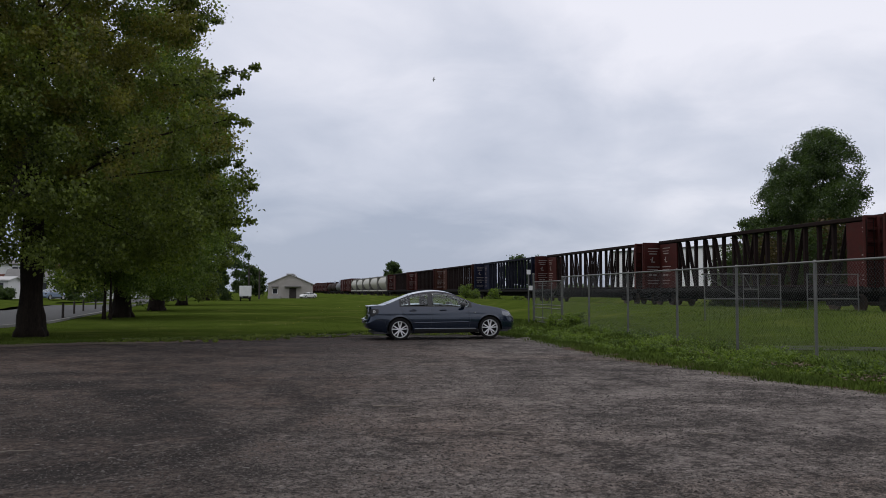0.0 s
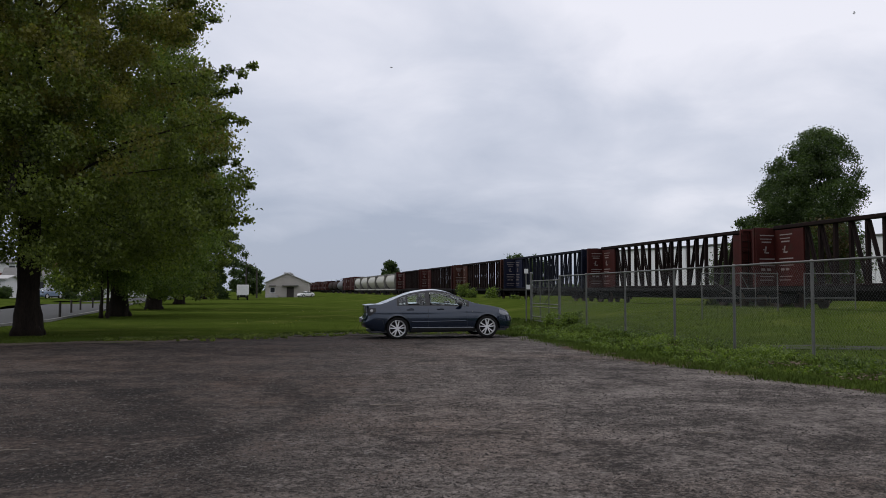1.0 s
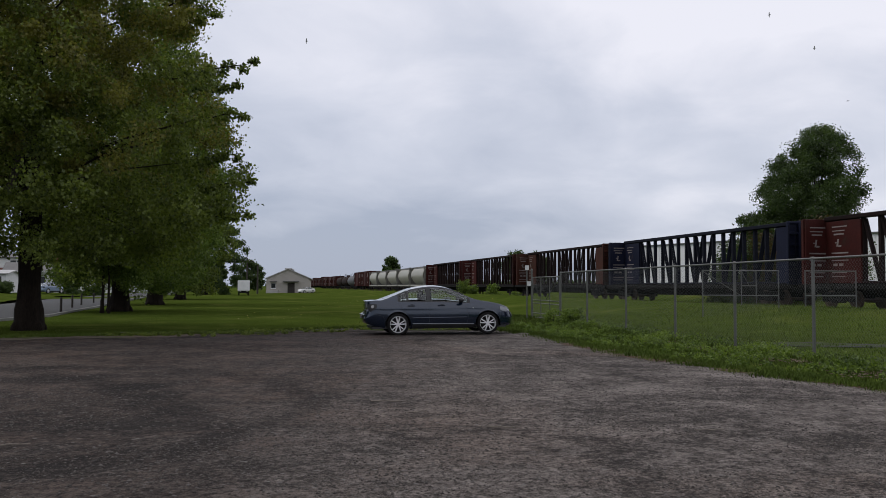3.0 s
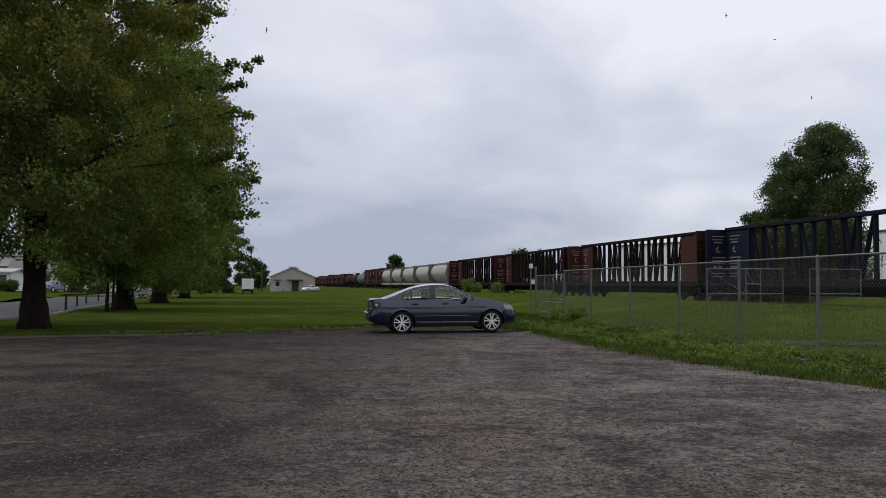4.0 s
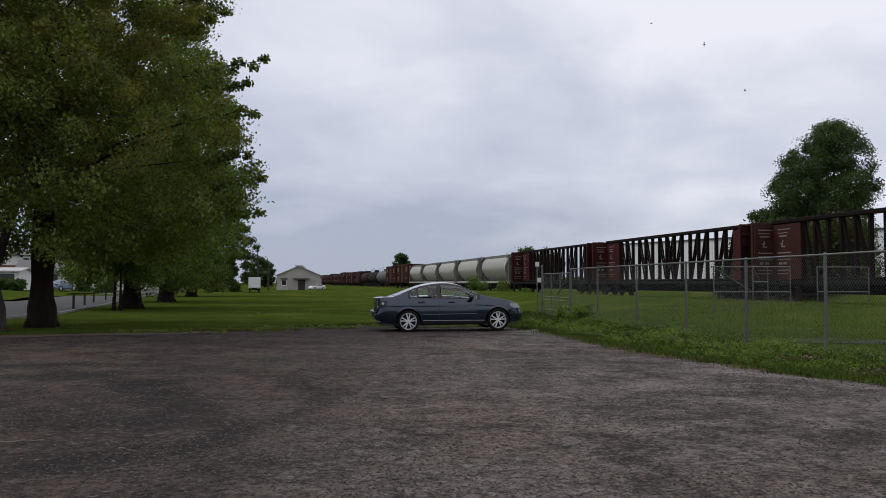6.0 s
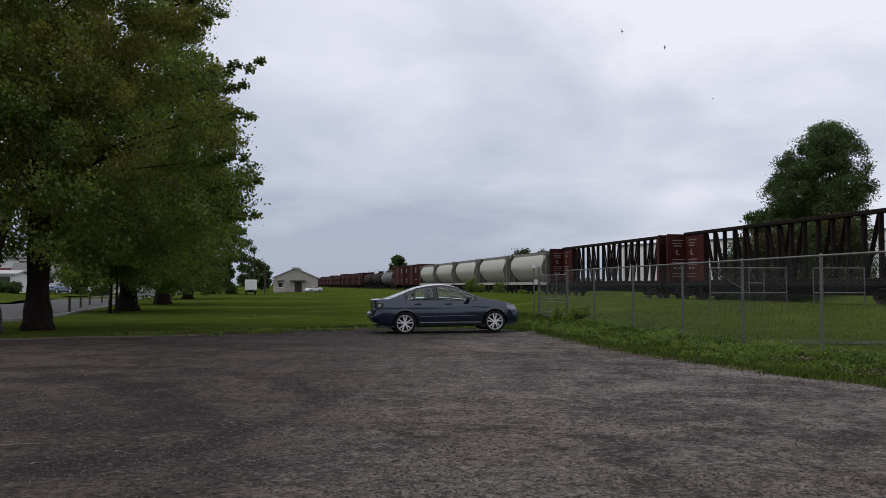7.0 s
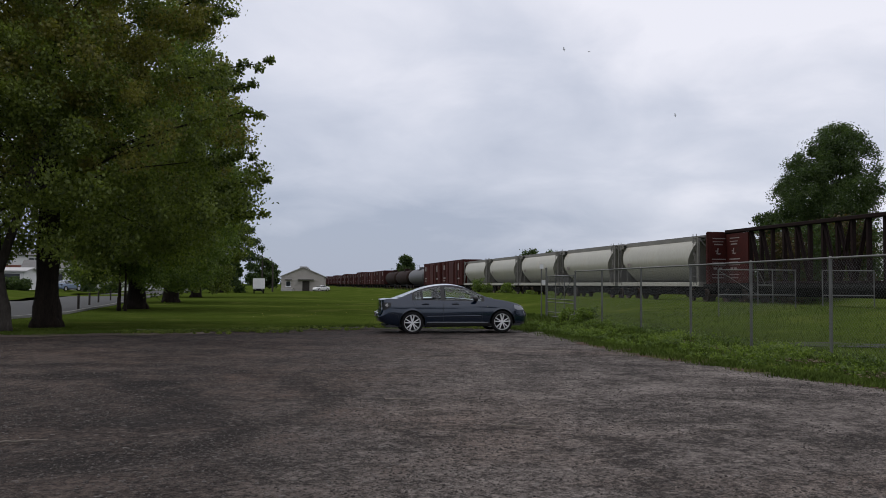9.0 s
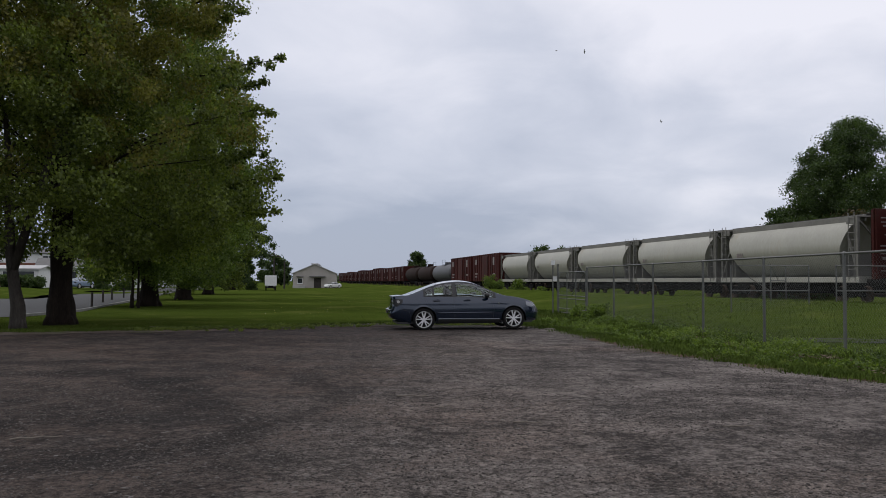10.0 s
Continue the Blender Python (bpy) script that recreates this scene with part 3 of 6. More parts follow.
def centerbeam(paint, label, u, truss=None, near_panel=2.5):
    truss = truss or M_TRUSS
    car = thing("centerbeam_flatcar", Matrix(), label, "flatcar", "empty flatcars of the train")
    e, top = 10.9, 4.62
    bm = boxed(-11.5, 11.5, -1.42, 1.42, 1.04, 1.16, 0.03)
    for s in (-1, 1):
        box(bm, -11.45, 11.45, s * 1.42 - 0.05, s * 1.42 + 0.05, 0.97, 1.18)
        for i in range(15):
            x = -10.5 + i * 1.5
            box(bm, x - 0.05, x + 0.05, min(s * 0.3, s * 1.38), max(s * 0.3, s * 1.38), 1.16, 1.24)
    part("deck", bm, M_UNDER, car)
    bm = bmesh.new()
    prof = [(-11.45, 0.75), (-8.8, 0.75), (-6.2, 0.48), (6.2, 0.48), (8.8, 0.75), (11.45, 0.75)]
    for (x0, z0), (x1, z1) in zip(prof, prof[1:]):
        q = [(x0, z0), (x1, z1), (x1, 1.03), (x0, 1.03)]
        va, vb = [bm.verts.new((x, -0.32, z)) for x, z in q], [bm.verts.new((x, 0.32, z)) for x, z in q]
        bm.faces.new(va)
        bm.faces.new(vb)
        for i in range(4):
            bm.faces.new((va[i], va[(i + 1) % 4], vb[(i + 1) % 4], vb[i]))
    bmesh.ops.recalc_face_normals(bm, faces=bm.faces[:])
    part("centre_sill", bm, M_UNDER, car)
    for s in (-1, 1):
        # bulkhead: plate with ribs on its outer face and a rounded frame
        bm = bmesh.new()
        x0, x1 = sorted((s * e, s * (e + 0.10)))
        box(bm, x0, x1, -1.36, 1.36, 1.16, top - 0.12, 0.02)
        plate = part("bulkhead", bm, paint, car)
        for y in (-1.36, -0.7, 0.0, 0.7, 1.36):
            xa, xb = sorted((s * (e + 0.102), s * (e + 0.26)))
            part("upright_rib", boxed(xa, xb, y - 0.07, y + 0.07, 1.16, top - 0.15, 0.015), paint, plate)
        for z in (1.5, 2.1, 2.7, 3.3, 3.9, top - 0.16):
            xa, xb = sorted((s * (e + 0.102), s * (e + 0.22)))
            part("cross_rib", boxed(xa, xb, -1.4, 1.4, z - 0.06, z + 0.06, 0.015), paint, plate)
        for y in (-1.2, 1.2):
            bm = bmesh.new()
            x = s * (e + 0.30)
            for k in (-0.2, 0.2):
                bar(bm, (x, y + k, 1.1), (x, y + k, top - 0.3), 0.02, sides=6)
            for i in range(9):
                bar(bm, (x, y - 0.2, 1.3 + i * 0.36), (x, y + 0.2, 1.3 + i * 0.36), 0.014, sides=6)
            part("ladder", bm, truss, car)
        # solid plate at the end of the centre truss
        bm = bmesh.new()
        xa, xb = sorted((s * e, s * (e - (2.5 if s > 0 else near_panel))))
        box(bm, xa, xb, -0.2, 0.2, 1.16, top - 0.25, 0.02)
        part("end_panel", bm, paint, car)
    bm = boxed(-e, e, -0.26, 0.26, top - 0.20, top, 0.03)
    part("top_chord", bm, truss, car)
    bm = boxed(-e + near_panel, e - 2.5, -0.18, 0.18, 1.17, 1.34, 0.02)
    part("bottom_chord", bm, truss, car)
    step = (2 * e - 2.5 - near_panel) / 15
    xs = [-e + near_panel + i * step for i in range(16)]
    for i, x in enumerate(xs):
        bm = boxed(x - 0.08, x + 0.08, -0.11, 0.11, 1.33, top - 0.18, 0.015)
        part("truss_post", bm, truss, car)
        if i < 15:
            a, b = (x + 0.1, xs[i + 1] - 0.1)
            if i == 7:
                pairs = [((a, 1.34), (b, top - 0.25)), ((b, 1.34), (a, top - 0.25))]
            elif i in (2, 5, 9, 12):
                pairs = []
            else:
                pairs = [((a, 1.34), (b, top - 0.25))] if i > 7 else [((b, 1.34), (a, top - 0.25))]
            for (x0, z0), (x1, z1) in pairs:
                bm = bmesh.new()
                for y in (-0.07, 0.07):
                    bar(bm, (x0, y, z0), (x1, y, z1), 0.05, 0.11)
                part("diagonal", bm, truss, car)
    # lettering on the inner face of the rear bulkhead and on both end plates
    marks(car, PANEL_MARKS, (e, 1.36, 1.3), (0, -1, 0), (0, 0, 1), (-1, 0, 0))
    marks(car, PANEL_MARKS, (e - 0.2, 0.2, 1.3), (-1.2, 0, 0), (0, 0, 1), (0, 1, 0))
    marks(car, PANEL_MARKS, (-e + 1.7, 0.2, 1.3), (-1.2, 0, 0), (0, 0, 1), (0, 1, 0))
    for x in (-9.0, 9.0):
        bogie(car, x)
    coupler(car, CB_LEN)
    CARS.append((car, u))
    return car


HP_LEN = 13.17


def hopper(u):
    car = thing("covered_hopper_wagon", Matrix(), "light grey cylindrical covered hopper wagon, slightly stained", "hopper wagon", "grey hopper wagons of the train")
    # barrel: round top, sides leaning in to the bottom, ends sloped under
    def section(k):
        pts = []
        for i in range(33):
            a = math.radians(-52 + 284 * i / 32)
            c = math.cos(a)
            under = 1 - 0.28 * max(0.0, -math.sin(a))
            pts.append((math.copysign(1.55 * under * abs(c) ** 0.7, c), 2.74 + 1.55 * math.sin(a)))
        return pts + [(-0.7, 1.28), (0.7, 1.28)]
    bm = bmesh.new()
    rings = []
    for k in range(11):
        t = k / 10 * 2 - 1
        ring = []
        for y, z in section(k):
            reach = 4.15 + 1.55 * max(0.0, (z - 1.28) / 3.0) ** 0.8
            ring.append(bm.verts.new((t * reach, y, z)))
        rings.append(ring)
    n = len(rings[0])
    for a, b in zip(rings, rings[1:]):
        for i in range(n):
            bm.faces.new((a[i], a[(i + 1) % n], b[(i + 1) % n], b[i]))
    # the end sheets meet the barrel in a crisp edge
    for ring in (rings[0], rings[-1]):
        bm.faces.new([bm.verts.new(v.co) for v in ring])
    bmesh.ops.recalc_face_normals(bm, faces=bm.faces[:])
    for f in bm.faces:
        if len(f.verts) > 4 and f.normal.x * f.calc_center_median().x < 0:
            f.normal_flip()
    body = part("barrel", bm, M_HOPPER, car, smooth=True)
    mark = [(0.0, 0.22, 0, 0.25), (0.3, 0.42, 0, 0.25), (0.5, 0.6, 0, 0.25, 0.04)]
    marks(body, mark, (4.3, 1.56, 2.5), (-1, 0, 0), (0, 0, 1), (0, 1, 0))
    bm = bmesh.new()
    for s in (-1, 1):
        box(bm, -6.3, 6.3, s * 1.42 - 0.07, s * 1.42 + 0.07, 1.02, 1.30, 0.02)
    for s in (-1, 1):
        xa, xb = sorted((s * 6.15, s * 6.3))
        box(bm, xa, xb, -1.45, 1.45, 1.0, 1.32, 0.02)
    part("side_sill", bm, M_HOPPER, car)
    for s in (-1, 1):
        bm = bmesh.new()
        for y in (-1.4, 1.4):
            box(bm, s * 6.15 - 0.08, s * 6.15 + 0.08, y - 0.07, y + 0.07, 1.3, 4.25, 0.01)
            bar(bm, (s * 6.15, y, 1.4), (s * 5.3, y * 0.9, 3.3), 0.09)
            box(bm, s * 5.75 - 0.35, s * 5.75 + 0.35, y - 0.05, y + 0.05, 3.9, 4.25, 0.01)
        xa, xb = sorted((s * 5.7, s * 6.25))
        box(bm, xa, xb, -1.45, 1.45, 4.2, 4.28, 0.01)
        bar(bm, (s * 6.15, -1.35, 1.4), (s * 6.15, 1.35, 4.1), 0.08)
        box(bm, s * 6.0 - 0.05, s * 6.0 + 0.05, -0.15, 0.15, 1.3, 4.2)
        part("end_frame", bm, M_HOPEND, car)
    for s in (-1, 1):
        bm = bmesh.new()
        for k in (5.62, 6.05):
            bar(bm, (s * k, 1.5, 1.1), (s * k, 1.5, 4.45), 0.022, sides=6)
        for i in range(9):
            bar(bm, (s * 5.62, 1.5, 1.3 + i * 0.36), (s * 6.05, 1.5, 1.3 + i * 0.36), 0.016, sides=6)
        part("ladder", bm, M_HOPEND, car)
    bm = boxed(-6.1, 6.1, -0.75, -0.35, 4.36, 4.40)
    box(bm, -6.1, 6.1, 0.35, 0.75, 4.36, 4.40)
    for i in range(9):
        x = -5.6 + i * 1.4
        for y in (-0.7, 0.7):
            bar(bm, (x, y, 4.1), (x, y, 4.38), 0.05)
    part("roof_walkway", bm, M_WALKWAY, car)
    for s in (-1, 1):
        y0, y1 = sorted((s * 0.93, s * 1.0))
        part("roof_ledge", boxed(-6.2, 6.2, y0, y1, 4.02, 4.34, 0.02), M_HOPEND, car)
    bm = boxed(-5.2, 5.2, -0.3, 0.3, 4.2, 4.42, 0.06)
    part("hatch_cover", bm, M_WALKWAY, car)
    for x in (-2.3, 2.3):
        bm = bmesh.new()
        a = [bm.verts.new((x + dx, y, 1.28)) for dx, y in ((-1.6, -1.2), (1.6, -1.2), (1.6, 1.2), (-1.6, 1.2))]
        b = [bm.verts.new((x + dx, y, 0.5)) for dx, y in ((-0.4, -0.5), (0.4, -0.5), (0.4, 0.5), (-0.4, 0.5))]
        for i in range(4):
            bm.faces.new((a[i], a[(i + 1) % 4], b[(i + 1) % 4], b[i]))
        bm.faces.new(b)
        bmesh.ops.recalc_face_normals(bm, faces=bm.faces[:])
        part("discharge_chute", bm, M_UNDER, car)
    for s in (-1, 1):
        part("bolster_plate", boxed(s * 4.95 - 0.04, s * 4.95 + 0.04, -1.3, 1.3, 1.05, 2.5, 0.01), M_HOPEND, car)
    bm = boxed(-3.3, 3.3, -0.8, 0.8, 0.45, 0.9, 0.05)
    part("brake_rigging", bm, M_UNDER, car)
    bm = boxed(-6.4, 6.4, -0.3, 0.3, 0.75, 1.1)
    part("centre_sill", bm, M_UNDER, car)
    for x in (-5.0, 5.0):
        bogie(car, x)
    coupler(car, HP_LEN)
    CARS.append((car, u))
    return car


def boxcar(u, length, top=4.75):
    car = thing("boxcar", Matrix(), "rust-brown ribbed steel boxcar with faded markings", "boxcar", "brown boxcars of the train")
    h = length / 2 - 0.5
    part("body", boxed(-h, h, -1.42, 1.42, 1.05, top - 0.1, 0.04), M_BOXRED, car)
    bm = boxed(-h - 0.05, h + 0.05, -1.48, 1.48, top - 0.14, top - 0.04, 0.02)
    for i in range(int(length / 1.2)):
        x = -h + 0.4 + i * 1.2
        box(bm, x - 0.04, x + 0.04, -1.4, 1.4, top - 0.05, top)
    part("roof", bm, M_BOXRED, car)
    for i in range(int(length / 1.05)):
        x = -h + 0.1 + i * 1.05
        if abs(x) > 1.6:
            part("side_rib", boxed(x - 0.06, x + 0.06, 1.42, 1.5, 1.1, top - 0.2), M_BOXRED, car)
    d = part("door", boxed(-1.5, 1.5, 1.42, 1.52, 1.15, top - 0.35, 0.02), M_BOXRED, car)
    marks(car, [(0, 0.5, 2.0, 2.7), (0.7, 1.2, 2.0, 2.7), (0.0, 1.6, 0.6, 0.8), (0, 1.4, 0.2, 0.35)], (h - 1.5, 1.5, 1.4), (-1, 0, 0), (0, 0, 1), (0, 1, 0))
    marks(car, [(0, 0.8, 1.8, 2.8), (0, 1.2, 0.5, 0.7)], (-h + 3.0, 1.5, 1.4), (-1, 0, 0), (0, 0, 1), (0, 1, 0))
    bm = bmesh.new()
    for k in (-0.2, 0.2):
        bar(bm, (-h + 0.5 + k, 1.52, 0.9), (-h + 0.5 + k, 1.52, top - 0.2), 0.02, sides=6)
    for i in range(9):
        bar(bm, (-h + 0.3, 1.52, 1.1 + i * 0.38), (-h + 0.7, 1.52, 1.1 + i * 0.38), 0.015, sides=6)
    part("ladder", bm, M_BOXRED, car)
    part("centre_sill", boxed(-h - 0.1, h + 0.1, -0.4, 0.4, 0.72, 1.06), M_UNDER, car)
    for x in (-h + 2.2, h - 2.2):
        bogie(car, x)
    coupler(car, length)
    CARS.append((car, u))
    return car


def tank_car(u, length, paint, label):
    car = thing("tank_wagon", Matrix(), label, "tank wagon", "tank wagons of the train")
    h = length / 2 - 0.7
    prof = [(-h, 0.05), (-h + 0.08, 0.7), (-h + 0.3, 1.15), (-h + 0.6, 1.4), (-h + 0.9, 1.45), (h - 0.9, 1.45), (h - 0.6, 1.4), (h - 0.3, 1.15), (h - 0.08, 0.7), (h, 0.05)]
    part("tank", lathe(bmesh.new(), prof, "x", 28, (0, 0, 2.5)), paint, car, smooth=True)
    part("dome", lathe(bmesh.new(), [(3.8, 0.55), (4.35, 0.55), (4.4, 0.4)], "z", 16), paint, car)
    bm = bmesh.new()
    for y in (-0.8, 0.8):
        for x in (-1.3, 1.3):
            bar(bm, (x, y, 3.6), (x, y, 4.75), 0.025, sides=6)
        bar(bm, (-1.3, y, 4.75), (1.3, y, 4.75), 0.025, sides=6)
        bar(bm, (-1.3, y, 4.4), (1.3, y, 4.4), 0.02, sides=6)
    box(bm, -1.35, 1.35, -0.85, 0.85, 3.92, 3.96)
    part("dome_platform", bm, paint, car)
    bm = boxed(-h - 0.2, h + 0.2, -0.35, 0.35, 0.75, 1.1)
    for s in (-1, 1):
        box(bm, s * h - 0.6, s * h + 0.6, -1.45, 1.45, 1.0, 1.12)
        for y in (-1.4, 1.4):
            bar(bm, (s * (h + 0.5), y, 1.1), (s * (h + 0.5), y, 2.1), 0.02, sides=6)
        bar(bm, (s * (h + 0.5), -1.4, 2.1), (s * (h + 0.5), 1.4, 2.1), 0.02, sides=6)
    part("underframe", bm, M_UNDER, car)
    for x in (-h + 1.6, h - 1.6):
        bogie(car, x)
    coupler(car, length)
    CARS.append((car, u))
    return car


CARS = []      # each wagon with the distance of its centre behind the first hopper's front


def repeat(car, u):
    CARS.append((copy_thing(car, Matrix()), u))


def build_train():
    red = centerbeam(M_CBRED, "empty oxide-red centerbeam flatcar with open truss", -0.5 * CB_LEN)
    repeat(red, -1.5 * CB_LEN)
    centerbeam(M_CBBROWN, "empty rust-brown centerbeam flatcar with open truss", -2.5 * CB_LEN, None, 4.0)
    centerbeam(M_CBBLUE, "empty dark blue centerbeam flatcar with open truss", -3.5 * CB_LEN, M_BLUETRUSS)
    for k in (4, 5, 6, 7):
        repeat(red, -(k + 0.5) * CB_LEN)
    first = hopper(0.5 * HP_LEN)
    for k in range(1, 5):
        repeat(first, (k + 0.5) * HP_LEN)
    u = 5 * HP_LEN
    brown = boxcar(u + 7.75, 15.5)
    repeat(brown, u + 15.5 + 7.75)
    u += 31.0
    tank_car(u + 8.7, 17.4, M_TANKGREY, "weathered grey tank wagon with dome railing")
    black = tank_car(u + 17.4 + 8.2, 16.4, M_TANKRUST, "dark rusty tank wagon with dome railing")
    repeat(black, u + 17.4 + 16.4 + 8.2)
    u += 50.2
    low = boxcar(u + 8.0, 16.0, 4.45)
    for k in range(1, 13):
        repeat(low if k % 3 else brown, u + (k + 0.5) * 16.0)


build_train()
TRAIN_U10, TRAIN_SPEED = 41.15, 13.77


def motions():
    for car, u in CARS:
        rows = []
        for k in range(11):
            p = track_point(TRAIN_U10 + TRAIN_SPEED * (10 - k) + u, 0, RAIL_Z)
            rows.append((float(k), pose(p.x, p.y, p.z, 0, 0, 90 + math.degrees(TRACK_A))))
        walk(car, rows)
    for bird, rows in BIRDS:
        walk(bird, rows)


# ---------------------------------------------------------------- the fence
FENCE_A, FENCE_D = Vector((7.08, 15.6, 0)), Vector((-0.153, 0.988, 0)).normalized()
FENCE_H = 1.95


def fence_post(parent, p, h=FENCE_H, r=0.032, cap=True):
    bm = bmesh.new()
    tube(bm, [p, p + Vector((0, 0, h))], [r, r], 10)
    ob = part("post", bm, M_GALV, parent, smooth=False)
    if cap:
        bm = bmesh.new()
        lathe(bm, [(h - 0.02, r * 1.2), (h + 0.03, r * 1.2), (h + 0.06, r * 0.6)], "z", 10, p)
        part("post_cap", bm, M_GALV, ob)
    return ob


def chain_link(parent, a, b, h, z0=0.05, pitch=0.056, r=0.0013):
    """Woven diamond wire between two points, one thin three-sided strand after another."""
    a, b = Vector(a), Vector(b)
    d = b - a
    length = Vector((d.x, d.y, 0)).length
    verts, faces = [], []
    side = Vector((-d.y, d.x, 0)).normalized()

    def strand(p, q):
        n = len(verts)
        w = Vector((0, 0, r)) if abs((q - p).z) < 0.7 * (q - p).length else d.normalized() * r
        for c in (p, q):
            verts.extend([c + w, c - w * 0.5 + side * r, c - w * 0.5 - side * r])
        for i in range(3):
            faces.append((n + i, n + (i + 1) % 3, n + 3 + (i + 1) % 3, n + 3 + i))

    hh = h - z0
    step = pitch * 1.414
    for sign in (1, -1):
        s = -hh
        while s < length:
            lo, hi = max(s, 0.0), min(s + hh, length)
            if hi > lo:
                za, zb = lo - s, hi - s
                if sign < 0:
                    za, zb = hh - za, hh - zb
                strand(a + d * (lo / length) + Vector((0, 0, z0 + za)) + side * (sign * r), a + d * (hi / length) + Vector((0, 0, z0 + zb)) + side * (sign * r))
            s += step
    me = bpy.data.meshes.new("chain_link_mesh")
    me.from_pydata(verts, [], faces)
    me.materials.append(M_WIRE)
    ob = new("chain_link_mesh", me)
    ob.parent = parent
    return ob


def fence_run(points, label, rail_mid=False, h=FENCE_H):
    f = thing("chain_link_fence", Matrix(), label, "fence")
    pts = [Vector(p) for p in points]
    for p in pts:
        fence_post(f, p, h)
    for a, b in zip(pts, pts[1:]):
        bm = bmesh.new()
        tube(bm, [a + Vector((0, 0, h + 0.02)), b + Vector((0, 0, h + 0.02))], [0.021, 0.021], 8)
        part("top_rail", bm, M_GALV, f)
        chain_link(f, a + Vector((0.0, 0, 0)), b, h)
    return f


def gate(a, b, h, label, mid=0.75, brace=True, low=True, wire=True):
    g = thing("chain_link_gate", Matrix(), label, "gate")
    a, b = Vector(a), Vector(b)
    for p in (a, b):
        bm = bmesh.new()
        tube(bm, [p + Vector((0, 0, 0.0)), p + Vector((0, 0, h))], [0.026, 0.026], 8)
        part("gate_post", bm, M_GALV, g)
    for z in (h - 0.03, mid, 0.12)[:3 if low else 2]:
        bm = bmesh.new()
        tube(bm, [a + Vector((0, 0, z)), b + Vector((0, 0, z))], [0.021, 0.021], 8)
        part("gate_rail", bm, M_GALV, g)
    if brace:
        bm = bmesh.new()
        tube(bm, [a + Vector((0, 0, h - 0.05)), a.lerp(b, 0.5) + Vector((0, 0, mid))], [0.014, 0.014], 6)
        part("gate_brace", bm, M_GALV, g)
    if wire:
        chain_link(g, a, b, h - 0.03, 0.1)
    return g


FENCE_STEPS = [-12.6, -9.45, -6.3, -3.15, 0.0, 2.95, 6.05, 9.5, 13.1, 16.2]
fence_run([FENCE_A + FENCE_D * s for s in FENCE_STEPS], "galvanized chain-link fence with round steel posts")
END_GATE = gate(FENCE_A + FENCE_D * 16.35, FENCE_A + FENCE_D * 20.3, 1.85, "closed galvanized chain-link gate in the fence", 0.85)
for z in (0.72, 0.30):
    bm = bmesh.new()
    tube(bm, [FENCE_A + FENCE_D * 16.35 + Vector((0, 0, z)), FENCE_A + FENCE_D * 20.3 + Vector((0, 0, z))], [0.02, 0.02], 8)
    part("gate_rail", bm, M_GALV, END_GATE)
for k in (17.7, 19.0):
    bm = bmesh.new()
    tube(bm, [FENCE_A + FENCE_D * k + Vector((0, 0, 0.1)), FENCE_A + FENCE_D * k + Vector((0, 0, 1.82))], [0.02, 0.02], 8)
    part("gate_upright", bm, M_GALV, END_GATE)
fence_post(tagged(new("gate_end_post"), "galvanized steel gate post", "post"), FENCE_A + FENCE_D * 20.45, 2.15, 0.04)
REAR = [(x, y, 0.16) for x, y in ((10.2, 32.0), (13.25, 32.2), (14.3, 32.2), (16.4, 32.4))]
gate(REAR[0], REAR[1], 1.95, "galvanized chain-link gate panel with diagonal brace", 0.95, low=False)
gate(REAR[2], REAR[3], 1.95, "galvanized chain-link gate panel with middle rail", 0.95, False, False)
gate((13.0, 35.5, ground_z(13.0, 35.5) - 0.05), (14.6, 38.0, ground_z(13.0, 35.5) - 0.05), 1.60, "galvanized steel gate leaf standing ajar", 0.9, True, False, False)


